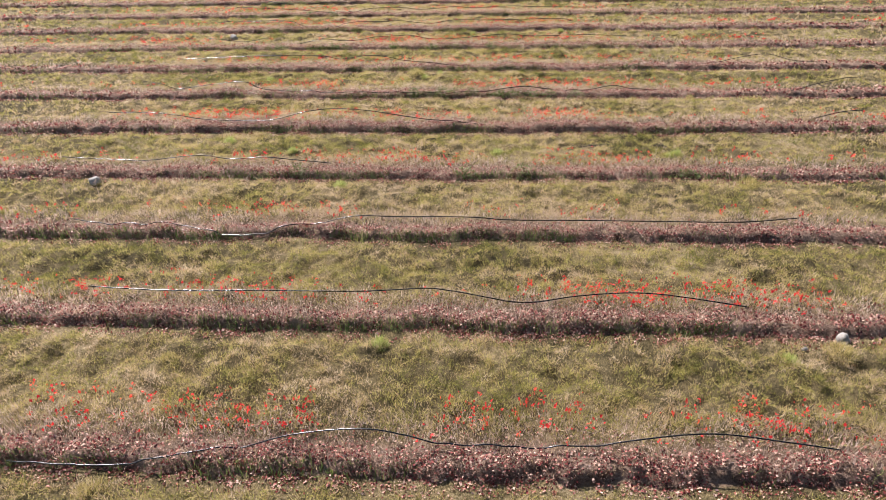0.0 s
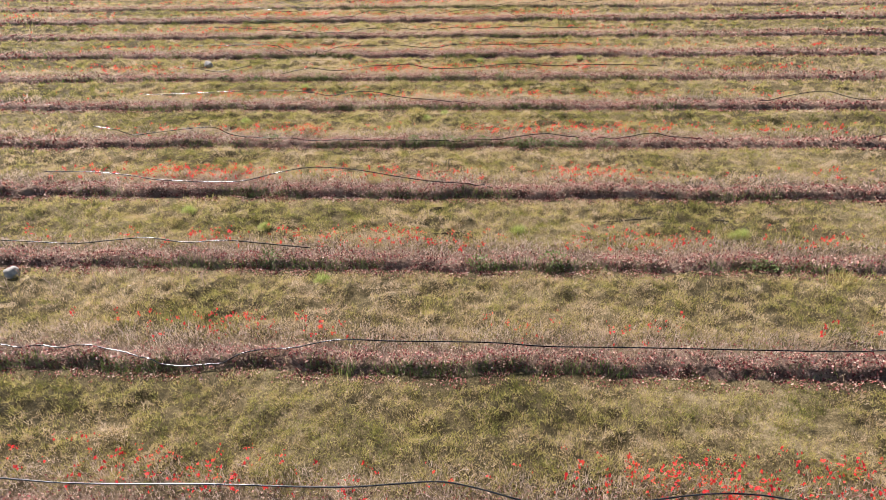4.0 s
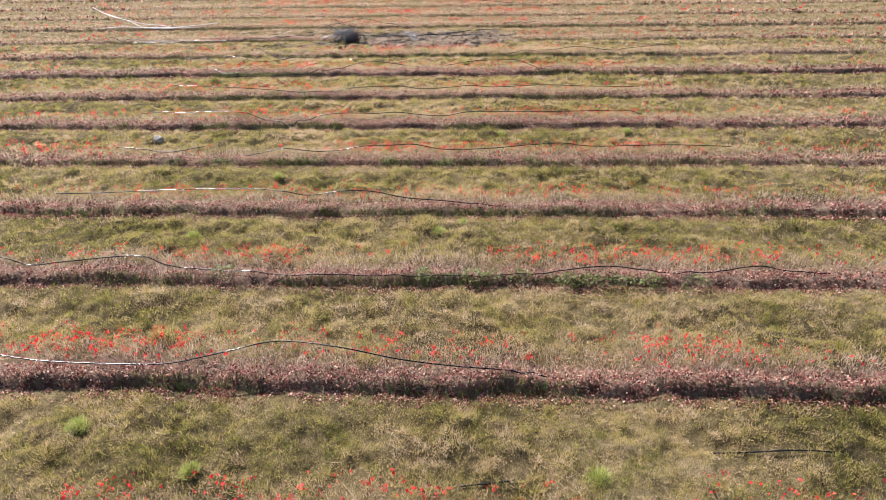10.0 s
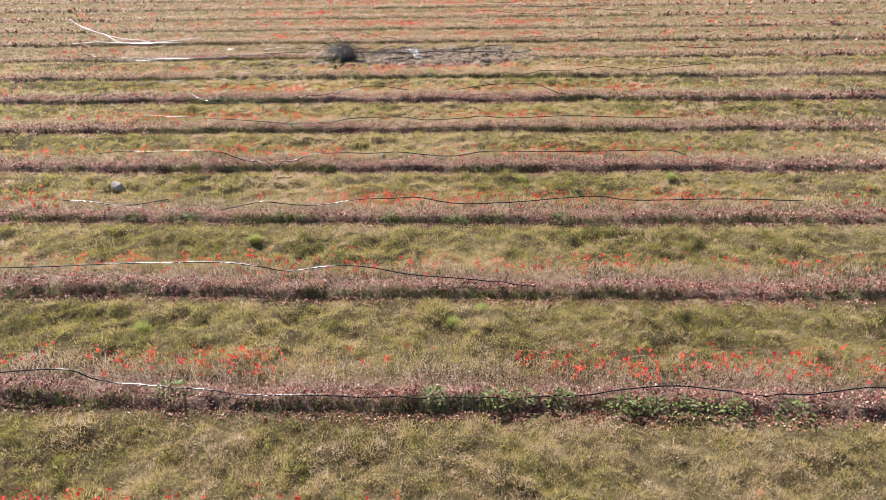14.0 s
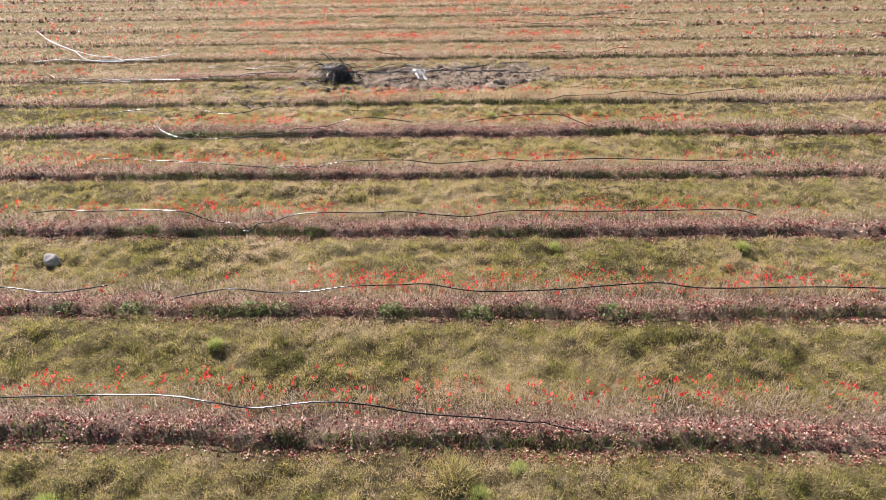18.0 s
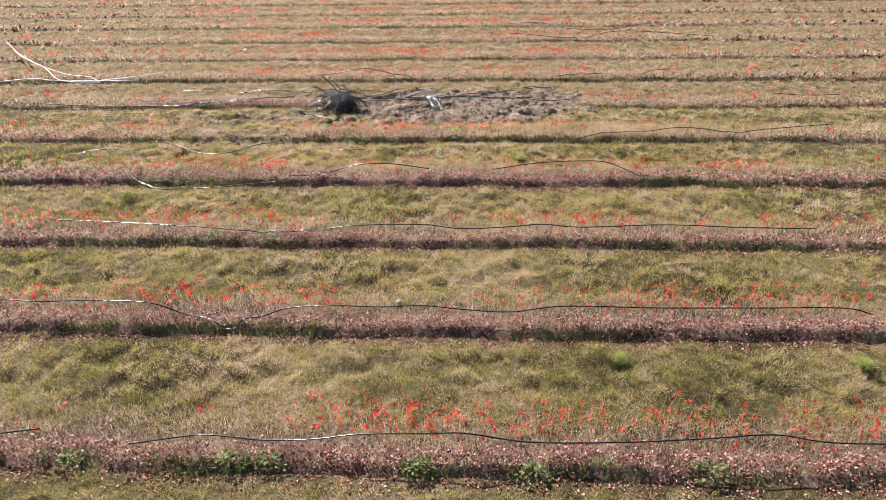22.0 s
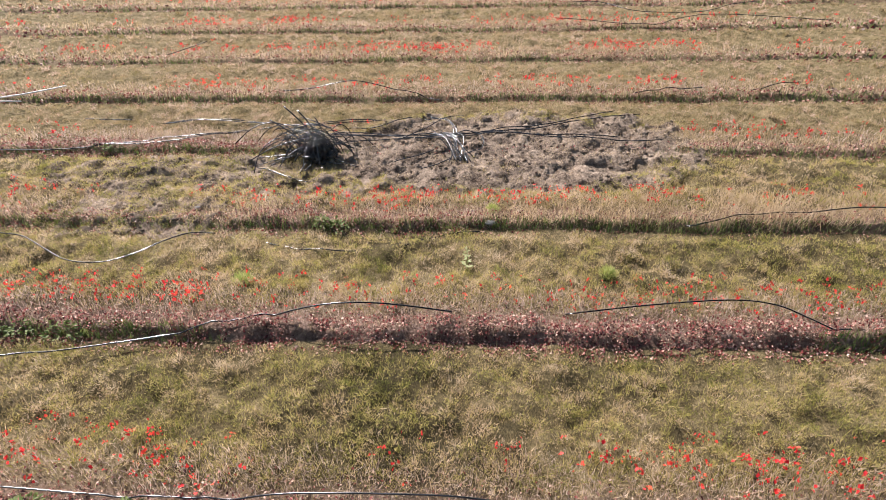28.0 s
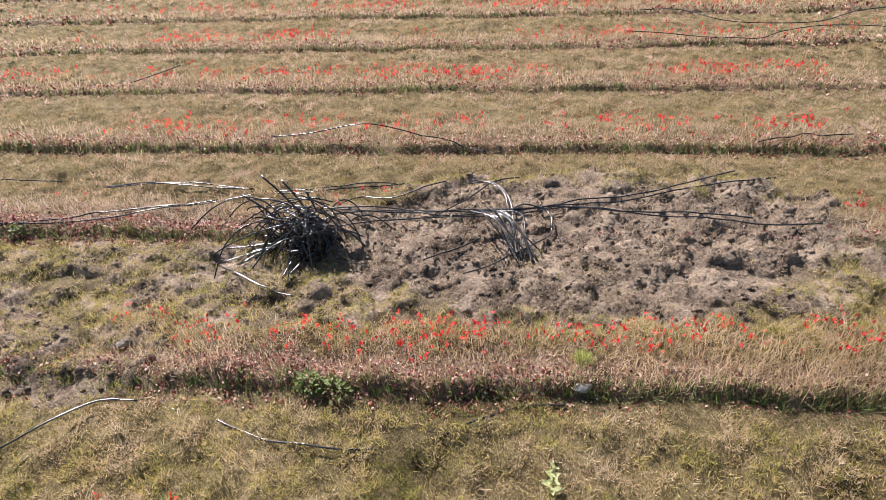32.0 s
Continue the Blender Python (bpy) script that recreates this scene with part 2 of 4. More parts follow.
def blades(x, y, z, length, width, lean, heading):
    """Tapered blades: one triangle each, leaning by an angle towards a heading."""
    n = len(x)
    turn = rng.uniform(0, math.pi, n)
    side = np.stack([np.cos(turn), np.sin(turn), np.zeros(n)], 1) * (width / 2)[:, None]
    base = np.stack([x, y, z], 1)
    up = np.stack([np.cos(heading) * np.sin(lean), np.sin(heading) * np.sin(lean), np.cos(lean)], 1)
    tip = base + up * length[:, None]
    return np.stack([base - side, base + side, tip], 1).reshape(-1, 3)


def leaves(x, y, z, size, tilt, stand=0.0):
    """Folded leaves: two triangles each on a shared midrib, lying at a random tilt."""
    n = len(x)
    a, b, c = rng.uniform(0, 2 * math.pi, n), rng.normal(stand, tilt, n), rng.normal(0, tilt, n)
    along = np.stack([np.cos(a) * np.cos(b), np.sin(a) * np.cos(b), np.sin(b)], 1)
    side = np.stack([-np.sin(a) * np.cos(c), np.cos(a) * np.cos(c), np.sin(c)], 1)
    fold = np.cross(along, side) * rng.uniform(0.05, 0.3, n)[:, None]
    p = np.stack([x, y, z], 1)
    s = size[:, None]
    return np.stack([p - along * s * 0.5, p + (side * 0.36 + fold) * s, p + along * s * 0.5, p + (-side * 0.36 + fold) * s], 1).reshape(-1, 3)


def leaf_faces(n):
    k = np.arange(n)[:, None] * 4
    return np.concatenate([k + np.array([[0, 2, 1]]), k + np.array([[0, 3, 2]])], 0)


def triangles(n):
    return np.arange(3 * n).reshape(-1, 3)


def thing(name, label, category, group="", kind="", at=(0, 0, 0)):
    ob = new(name)
    ob.location = at
    return tagged(ob, label, category, group, kind)


def part(name, me, parent, label=""):
    ob = new(name, me)
    ob.parent = parent
    return tagged(ob, label)


# ---- ground ----


def ground_sheet():
    xs = np.concatenate([[-3000, -800, -250, -90, -45, -30, -24], np.arange(-20, -5.4, 0.3), np.arange(-5.4, 5.6, 0.085), np.arange(5.7, 20, 0.3), [24, 30, 45, 90, 250, 800, 3000]])
    lines = [np.arange(20.0, 22.8, 0.045)]
    for k in range(-2, 22):
        lines += [k * PITCH + np.arange(-0.26, 0.10, 0.030), k * PITCH + np.linspace(0.16, 1.46, 20 if k < 12 else 10)]
    lines = np.concatenate(lines)
    ys = np.concatenate([[-3000, -800, -250, -90, -40, -20, -12, -8], np.unique(np.round(lines, 4)), [44, 50, 65, 90, 250, 800, 3000]])
    gx, gy = np.meshgrid(xs, np.sort(ys))
    flat_x, flat_y = gx.ravel(), gy.ravel()
    verts = np.stack([flat_x, flat_y, height(flat_x, flat_y)], 1)
    w = len(xs)
    i = (np.arange(len(ys) - 1)[:, None] * w + np.arange(w - 1)[None]).ravel()
    me = mesh_from("ground", verts, np.stack([i, i + 1, i + w + 1, i + w], 1), SOIL, True)
    mask = me.attributes.new("bare", "FLOAT", "POINT")
    mask.data.foreach_set("value", bare(flat_x, flat_y).astype(np.float32))
    band = me.attributes.new("row", "FLOAT", "POINT")
    u = across(flat_x, flat_y)
    planted = (np.abs(flat_x) < 24) & (flat_y > -5) & (flat_y < 40)
    band.data.foreach_set("value", (planted * step(-0.07, -0.02, u) * (1 - step(0.12, 0.42, u)) * (1 - 0.55 * step(20.5, 22.5, flat_y))).astype(np.float32))
    dry = me.attributes.new("dry", "FLOAT", "POINT")
    dry.data.foreach_set("value", step(20.5, 22.5, flat_y).astype(np.float32))
    return tagged(new("ground", me), "brown earth and thatch of a level field in raised rows", "ground", kind="structure")


ground_sheet()

# how much of each row is leaf litter, and how much tall straw
LUSH = {-2: 1, -1: 1, 0: 1, 1: 1, 2: 0.9, 3: 1, 4: 1.1, 5: 0.95, 6: 1, 7: 0.7, 8: 0.85, 9: 0.75, 10: 0.95, 11: 0.6, 12: 0.4, 13: 0.5, 14: 0.35, 15: 0.4}


def lush(k, x):
    base = LUSH.get(k, 0.4)
    if k == 11:
        return base * (1 - 0.8 * step(-0.2, 0.8, x))
    if k == 12:
        base = base + 1.0 * step(-2.4, -3.0, x) * step(-6.5, -5.5, x)
    return base * (0.75 + 0.5 * rough(x, x * 0 + k * 3.1, 0.5, 90))


# how thickly each row bears scarlet leaves
REDS = {0: 0.8, 1: 1.0, 2: 0.4, 3: 0.8, 6: 0.8, 7: 1.1, 10: 1.05, 11: 1.0, 12: 0.7, 13: 0.8, 14: 0.75, 15: 0.8}
# where they crowd: row, from, to, how thickly
DRIFTS = [(1, 2.3, 6.0, 0.9), (1, -3.0, 0.2, 0.7), (10, -5.2, -1.8, 0.75), (10, 0.3, 3.5, 0.5), (11, -3.2, -0.2, 0.7), (11, 0.2, 2.6, 0.7), (8, -4.5, -2.0, 0.6),
          (3, -1.8, 1.2, 0.7), (4, -4.5, -2.5, 0.6), (6, -4.5, 3.0, 0.4), (7, -0.8, 0.6, 0.8), (13, -5.0, -2.0, 0.6), (13, 0.5, 3.5, 0.7), (9, -4.5, -1.5, 0.6)]
# spots in the sward: x, y, half width, half depth, leaning
PATCHES = [(-1.93, 13.81, 0.42, 0.16, 0.25), (-0.6, 13.63, 0.22, 0.14, 0.18), (-1.53, 15.53, 0.38, 0.36, 0.2), (0.87, 15.38, 0.55, 0.19, 0.15),
           (-3.38, 13.56, 0.22, 0.16, -0.25), (-4.9, 17.2, 0.58, 0.22, -0.2), (0.73, 2.79, 0.44, 0.15, -0.2), (2.29, 0.74, 0.2, 0.21, -0.15),
           (0.73, 4.88, 0.27, 0.18, 0.2), (2.07, 4.79, 0.26, 0.26, 0.15), (-1.18, 14.18, 0.38, 0.3, 0.12), (-0.8, 19.18, 0.37, 0.13, -0.2)]
# where green shoots crowd a row's foot: row, from, to
FRINGES = [(8, -3.9, -3.26), (8, -2.36, -0.96), (9, -2.2, -1.73), (9, 2.63, 4.9), (10, -3.94, -2.82), (10, 3.01, 5.4), (7, -2.15, -1.21),
           (7, -0.05, 0.46), (7, 0.74, 1.2), (6, -0.72, -0.43), (6, 1.2, 2.0), (5, 0.81, 1.6), (5, 2.29, 2.86), (3, 1.86, 2.08), (3, 2.7, 3.03),
           (2, 0.28, 0.72), (2, 1.15, 1.72), (11, -1.75, -1.45), (11, 0.23, 3.0)]


def leaning(x, y):
    total = 0.0
    for px, py, rx, ry, s in PATCHES:
        total = total + s * np.exp(-(((x - px) / rx) ** 2 + ((y - py) / ry) ** 2))
    return total


# each strip has its own leaning: below 0 greener, above 0 browner
SHADES = {0: 0.06, 1: -0.10, 2: 0.05, 3: -0.08, 4: 0.03, 5: -0.08, 6: -0.09, 7: -0.05, 8: -0.04, 9: -0.05, 10: 0.0, 11: 0.0}


def aisle_grass(k):
    """The sward from row k to the next one: a mat of fallen blades with tufts standing in it, thin where the soil is open."""
    y0 = k * PITCH
    near = 1.0 if k < 12 else 0.75
    x, y, w = scatter(y0 + 0.22, y0 + PITCH + 0.02, 240 * near)
    wide = 0.026 + 0.060 * rng.random(len(x)) ** 1.8
    n = (12 + 5200 * wide**2).astype(int)
    tuft = np.repeat(np.arange(len(x)), n)
    mound = rough(x, y, 6.5, 120, 2)
    tall = 0.028 + 0.080 * step(0.30, 0.70, mound) * (0.6 + 0.8 * rough(x, y, 1.5, 129, 2))
    tall *= rng.uniform(0.75, 1.25, len(x))
    tall *= 1 + 0.3 * step(1.36, 1.55, across(x, y))
    shade = np.clip(rng.normal(0.50, 0.22, len(x)) + 1.25 * (rough(x, y, 4.5, 121, 2) - 0.5) + 0.85 * (rough(x, y, 1.1, 126, 2) - 0.5), 0, 1)
    m = len(tuft)
    q = rng.random(m) ** 0.6
    a = rng.uniform(0, 2 * math.pi, m)
    bx, by = x[tuft] + q * wide[tuft] * np.cos(a), y[tuft] + q * wide[tuft] * np.sin(a)
    # blades spring from all heights of a domed clump
    rise = tall[tuft] * rng.random(m) * (1 - 0.8 * q * q) * 0.75
    lean = 0.15 + 0.9 * q * rng.random(m) + np.abs(rng.normal(0, 0.35, m))
    length = (0.020 + 0.45 * tall[tuft] * rng.random(m)) * rng.uniform(0.7, 1.3, m)
    width, head = 0.0050 * rng.uniform(0.7, 1.4, m) * w[tuft] ** -0.55, a + rng.normal(0, 0.8, m)
    # fallen blades between the tufts
    tone = shade[tuft] + rng.normal(0, 0.10, m)
    mx, my, mw = scatter(y0 + 0.22, y0 + PITCH + 0.02, 2500 * near)
    m2 = len(mx)
    rise = np.concatenate([rise, np.zeros(m2)])
    bx, by = np.concatenate([bx, mx]), np.concatenate([by, my])
    lean = np.concatenate([lean, rng.uniform(0.1, 1.35, m2)])
    length = np.concatenate([length, rng.uniform(0.025, 0.060, m2) * (0.5 + 1.0 * rough(mx, my, 4.2, 120, 2))])
    width = np.concatenate([width, 0.0056 * rng.uniform(0.6, 1.4, m2) * mw**-0.55])
    head = np.concatenate([head, rng.uniform(0, 2 * math.pi, m2)])
    tone = np.concatenate([tone, rng.normal(0.50, 0.10, m2) + 0.6 * (rough(mx, my, 5.0, 123, 2) - 0.5) + 0.55 * (rough(mx, my, 1.1, 126, 2) - 0.5)]) + SHADES.get(k, 0.0)
    tone = tone + leaning(bx, by)
    u = across(bx, by)
    keep = (rng.random(len(bx)) > 0.95 * step(0.0, 0.75, bare(bx, by)) + 0.5 * (rough(bx, by, 2.2, 127, 2) - 0.5) * (bare(bx, by) > 0)) & ((u > 0.24 + 0.30 * rng.random(len(bx))) | (u < -0.24 + 0.22 * rough(bx, by * 0 + k, 3.0, 128, 2) * rng.random(len(bx))))
    keep &= rough(bx, by, 6.0, 125, 2) > 0.20 + 0.15 * rng.random(len(bx))
    keep &= rough(bx, by, 15.0, 122, 2) > 0.20 + 0.15 * rng.random(len(bx))
    bx, by = bx[keep], by[keep]
    lift = height(bx, by) - 0.006 + rise[keep] + 0.02 * rng.random(len(bx)) * (lean[keep] > 0.75)
    v = blades(bx, by, lift, length[keep], width[keep], np.minimum(lean[keep], 1.5), head[keep])
    me = mesh_from("grass", v, triangles(len(bx)), GRASS if k < 12 else DRY)
    me.attributes.new("tone", "FLOAT", "POINT").data.foreach_set("value", np.repeat(np.clip(tone[keep], 0, 1), 3).astype(np.float32))
    tagged(new("grass", me), "short olive and straw-coloured autumn grass between planted rows", "grass", "grass between the rows", "stuff")


def planted_row(k):
    """A low berry row: dead leaves banked on its near edge, bare stems behind, scarlet leaves on top."""
    y0 = k * PITCH
    row = thing("planted_row", "low berry row with dead leaves, bare stems and scarlet leaves" if LUSH.get(k, 0.2) > 0.5 else "low berry row overgrown with straw-coloured grass and scarlet leaves",
                "berry plants", "planted rows", "stuff")
    # dead leaves
    x, y, w = scatter(y0 - 0.29, y0 + 0.42, 4600)
    u = across(x, y)
    open_soil = bare(x, y)
    keep = rng.random(len(x)) < lush(k, x) * (0.50 * step(-0.27, -0.12, u) + 0.50 * step(-0.10, 0.0, u)) * step(0.28 - 0.2 * step(0.06, 0.14, u), 0.5, rough(x, y, 9.0, 136, 2)) * (1 - 0.9 * step(0.07, 0.26, u)) * (1 - 0.85 * step(0.40, 0.85, open_soil)) * (0.35 + 0.9 * rough(x, y, 2.0, 130) + 0.9 * rough(x, y * 0 + k * 2.7, 0.7, 133))
    x, y, w, u = x[keep], y[keep], w[keep], u[keep]
    pile = 0.055 * step(-0.06, 0.05, u) * (1 - step(0.12, 0.40, u)) * (0.1 + 1.6 * rough(x, y, 8.0, 131, 2))
    z = height(x, y) + 0.008 + pile * rng.random(len(x)) ** 0.5
    part("leaf_litter", mesh_from("leaf_litter", leaves(x, y, z, rng.uniform(0.012, 0.031, len(x)) * w ** -0.45, 0.7), leaf_faces(len(x)), LITTER), row, "curled crimson and brown dead leaves")
    # stems
    x, y, w = scatter(y0 - 0.18, y0 + 0.75, 2700)
    u = across(x, y)
    keep = rng.random(len(x)) < (0.35 + 0.65 * lush(k, x)) * step(-0.02, 0.20, u) * (1 - step(0.38, 0.70, u)) * (1 - 0.9 * bare(x, y)) * (0.35 + 1.1 * rough(x, y, 1.6, 140))
    x, y, w, u = x[keep], y[keep], w[keep], u[keep]
    n = len(x)
    tall = (0.040 + 0.085 * rng.random(n)) * (0.7 + 0.6 * rough(x, y, 1.2, 141)) * (0.45 + 0.55 * step(0.05, 0.45, u))
    v = blades(x, y, height(x, y), tall, 0.0040 * rng.uniform(0.7, 1.4, n) * w ** -0.5, np.minimum(np.abs(rng.normal(0.5, 0.5, n)), 1.45), rng.uniform(0, 2 * math.pi, n))
    part("stems", mesh_from("stems", v, triangles(n), STEM), row, "thin pinkish-brown bare stems")
    # straw between them and along the edge of the overgrown rows
    x, y, w = scatter(y0 - 0.25, y0 + 0.85, 4200)
    u = across(x, y)
    wild = np.clip((1.10 if k != 11 else 1.3 + 0.4 * step(-0.2, 0.8, x)) - lush(k, x), 0.15, 1.6)
    keep = rng.random(len(x)) < np.maximum(wild * step(-0.06, 0.04, u), 0.35 * step(0.25, 0.5, u)) * (1 - step(0.42, 0.80, u)) * (1 - 0.9 * bare(x, y)) * (0.1 + 1.5 * rough(x, y, 3.5, 150))
    x, y, w, u = x[keep], y[keep], w[keep], u[keep]
    n = len(x)
    tall = (0.04 + 0.10 * rng.random(n)) * (0.3 + 1.2 * rough(x, y, 2.4, 151, 2)) * (0.7 + 0.3 * wild[keep])
    v = blades(x, y, height(x, y), tall, 0.0048 * rng.uniform(0.7, 1.5, n) * w ** -0.5, np.minimum(np.abs(rng.normal(0.65, 0.5, n)), 1.45), rng.uniform(0, 2 * math.pi, n))
    part("dry_grass", mesh_from("dry_grass", v, triangles(n), STRAW), row, "tall bleached straw-coloured grass")
    # scarlet leaves, a few to a shoot, in drifts along the row
    x, y, w = scatter(y0 - 0.05, y0 + 0.95, REDS.get(k, 1.0) * (260 if k < 12 else 420 if k < 14 else 850))
    u = across(x, y)
    drift = rough(x, y * 0.4, 0.8, 160 + k)
    crowd = 0.75 * step(0.30, 0.80, drift)
    for row_k, x0, x1, much in DRIFTS:
        if row_k == k:
            crowd = np.maximum(crowd, much * step(x0 - 0.5, x0 + 0.5, x) * (1 - step(x1 - 0.5, x1 + 0.5, x)) * step(0.22, 0.6, rough(x, y, 1.8, 165, 2)))
    keep = rng.random(len(x)) < step(0.16, 0.42, u) * (1 - step(0.54, 0.82, u)) * crowd * (1 - step(0.05, 0.35, bare(x, y)))
    x, y, w = x[keep], y[keep], w[keep]
    shoot = np.repeat(np.arange(len(x)), rng.integers(1, 7, len(x)))
    tops = rng.uniform(0.05, 0.17, len(x))[shoot]
    x, y, w = x[shoot] + rng.normal(0, 0.018, len(shoot)), y[shoot] + rng.normal(0, 0.018, len(shoot)), w[shoot]
    n = len(x)
    z = height(x, y) + tops * rng.uniform(0.6, 1.1, n)
    part("red_leaves", mesh_from("red_leaves", leaves(x, y, z, (0.016 + 0.026 * rng.random(n) ** 1.5) * w ** -0.15, 0.55, 0.9), leaf_faces(n), RED), row, "scarlet and orange leaves held above the stems")
    # a green fringe low on the shaded edge
    x, y, w = scatter(y0 - 0.29, y0 + 0.08, 3000)
    u = across(x, y)
    crowd = np.zeros(len(x))
    for row_k, x0, x1 in FRINGES:
        if row_k == k:
            crowd = np.maximum(crowd, step(x0 - 0.1, x0 + 0.1, x) * (1 - step(x1 - 0.1, x1 + 0.1, x)))
    keep = rng.random(len(x)) < step(-0.10, -0.04, u) * (1 - step(0.02, 0.09, u)) * np.maximum(crowd, 0.7 * step(0.38 if k < 11 else 0.25, 0.62 if k < 11 else 0.55, rough(x, y * 0.5, 0.7, 170 + k))) * (1 - bare(x, y))
    x, y, w = x[keep], y[keep], w[keep]
    n = len(x)
    if n:
        v = blades(x, y, height(x, y), rng.uniform(0.04, 0.12, n), 0.009 * w ** -0.5, np.abs(rng.normal(0.3, 0.4, n)), rng.uniform(0, 2 * math.pi, n))
        part("green_fringe", mesh_from("green_fringe", v, triangles(n), GREEN), row, "dark green shoots in the shade")


for k in range(FIRST, LAST + 1):
    planted_row(k)
    aisle_grass(k)


def clods():
    """Loose lumps over the trodden soil."""
    x, y = rng.uniform(-6, 4.2, 26000), rng.uniform(19.2, 22.9, 26000)
    keep = rng.random(26000) < bare(x, y) * (0.25 + 0.9 * rough(x, y, 1.8, 180))
    x, y = x[keep], y[keep]
    bm = bmesh.new()
    bmesh.ops.create_icosphere(bm, subdivisions=1, radius=1)
    bm.verts.ensure_lookup_table()
    co = np.array([v.co for v in bm.verts])
    tri = np.array([[v.index for v in f.verts] for f in bm.faces])
    bm.free()
    n, q = len(x), len(co)
    size = 0.006 + 0.022 * rng.random(n) ** 3
    p = co[None] * size[:, None, None] * rng.uniform(0.45, 1.5, (n, q, 1)) * np.array([1.2, 1.0, 0.75])
    p = p + np.stack([x, y, crust(x, y) + size * 0.3], 1)[:, None]
    f = (tri[None] + (np.arange(n) * q)[:, None, None]).reshape(-1, 3)
    tagged(new("soil_clods", mesh_from("soil_clods", p.reshape(-1, 3), f, CLOD)), "dry grey-brown clods on trodden bare soil", "soil", kind="stuff")


clods()


def trodden_soil():
    """The crumbly crust of the open soil, churned up and pitted."""
    gx, gy = np.meshgrid(np.arange(-6.2, 4.4, 0.03), np.arange(19.3, 22.9, 0.027))
    x, y = gx.ravel(), gy.ravel()
    open_soil = bare(x, y)
    z = crust(x, y) + open_soil * 0.035 * rng.random(len(x)) ** 2 - 0.05 * (1 - step(0.02, 0.2, open_soil))
    i = (np.arange(gx.shape[0] - 1)[:, None] * gx.shape[1] + np.arange(gx.shape[1] - 1)[None]).ravel()
    inside = open_soil[i] > 0.01
    i, w = i[inside], gx.shape[1]
    used, faces = np.unique(np.stack([i, i + 1, i + w + 1, i + w], 1), return_inverse=True)
    me = mesh_from("trodden_soil", np.stack([x, y, z], 1)[used], faces.reshape(-1, 4), CLOD)
    soil = tagged(new("trodden_soil", me), "bare grey-brown soil, crumbly and trodden, with pits", "soil", kind="structure")
    # the large clods, one by one
    shapes = []
    for i in range(6):
        bm = bmesh.new()
        bmesh.ops.create_icosphere(bm, subdivisions=1, radius=1)
        for v in bm.verts:
            v.co *= rng.uniform(0.65, 1.25)
            v.co.z *= 0.7
        shape = bpy.data.meshes.new("clod")
        bm.to_mesh(shape)
        bm.free()
        shape.materials.append(CLOD)
        shapes.append(shape)
    placed = 0
    while placed < 160:
        x, y = rng.uniform(-5.5, 3.6), rng.uniform(20.4, 22.6)
        if float(bare(np.array([x]), np.array([y]))[0]) < 0.35 + 0.5 * rng.random():
            continue
        size = rng.uniform(0.016, 0.036)
        clod = part("clod", shapes[placed % 6], soil)
        clod.matrix_basis = pose(x, y, ground_at(x, y) + size * 0.35, 0, 0, rng.uniform(0, 360)) @ Matrix.Scale(size, 4)
        placed += 1


trodden_soil()


def soil_straw():
    """Broken straw strewn over the trodden soil, and the trampled turf on its margins."""
    x, y = rng.uniform(-6, 4.2, 260000), rng.uniform(19.2, 22.9, 260000)
    open_soil, cover = bare(x, y), rough(x, y, 2.6, 185)
    dice = rng.random(260000)
    strewn = dice < 0.40 * (open_soil > 0.03) * (1 - 0.4 * open_soil) * step(0.30, 0.68, cover)
    turf = ~strewn & (dice < step(0.02, 0.10, open_soil) * (1 - step(0.42, 0.80, open_soil)) * step(0.32, 0.58, rough(x, y, 5.5, 186, 2)))
    for name, chosen, material, label, category in [("straw", strewn, STRAW, "broken straw strewn over trodden soil", "straw"),
                                                    ("trampled_turf", turf, GRASS, "short trampled olive grass on churned soil", "grass")]:
        px, py = x[chosen], y[chosen]
        n = len(px)
        v = blades(px, py, crust(px, py) + 0.004 + 0.02 * rng.random(n), rng.uniform(0.02, 0.06, n), 0.0048 * rng.uniform(0.6, 1.4, n), rng.uniform(0.3, 1.5, n), rng.uniform(0, 6.28, n))
        me = mesh_from(name, v, triangles(n), material)
        if material is GRASS:
            tone = 0.34 + 0.5 * (rough(px, py, 2.0, 187, 2) - 0.5) + rng.normal(0, 0.10, n)
            me.attributes.new("tone", "FLOAT", "POINT").data.foreach_set("value", np.repeat(np.clip(tone, 0, 1), 3).astype(np.float32))
        tagged(new(name, me), label, category, kind="stuff")


soil_straw()

# ---- hoses ----


def spline(points, per=7):
    """A smooth line through a few places."""
    p = np.asarray(points, float)
    p = np.concatenate([[2 * p[0] - p[1]], p, [2 * p[-1] - p[-2]]])
    t = np.linspace(0, 1, per, endpoint=False)[:, None]
    out = []
    for a, b, c, d in zip(p[:-3], p[1:-2], p[2:-1], p[3:]):
        out.append(0.5 * (2 * b + (c - a) * t + (2 * a - 5 * b + 4 * c - d) * t**2 + (3 * b - a - 3 * c + d) * t**3))
    out.append(p[-2:-1])
    return np.concatenate(out)


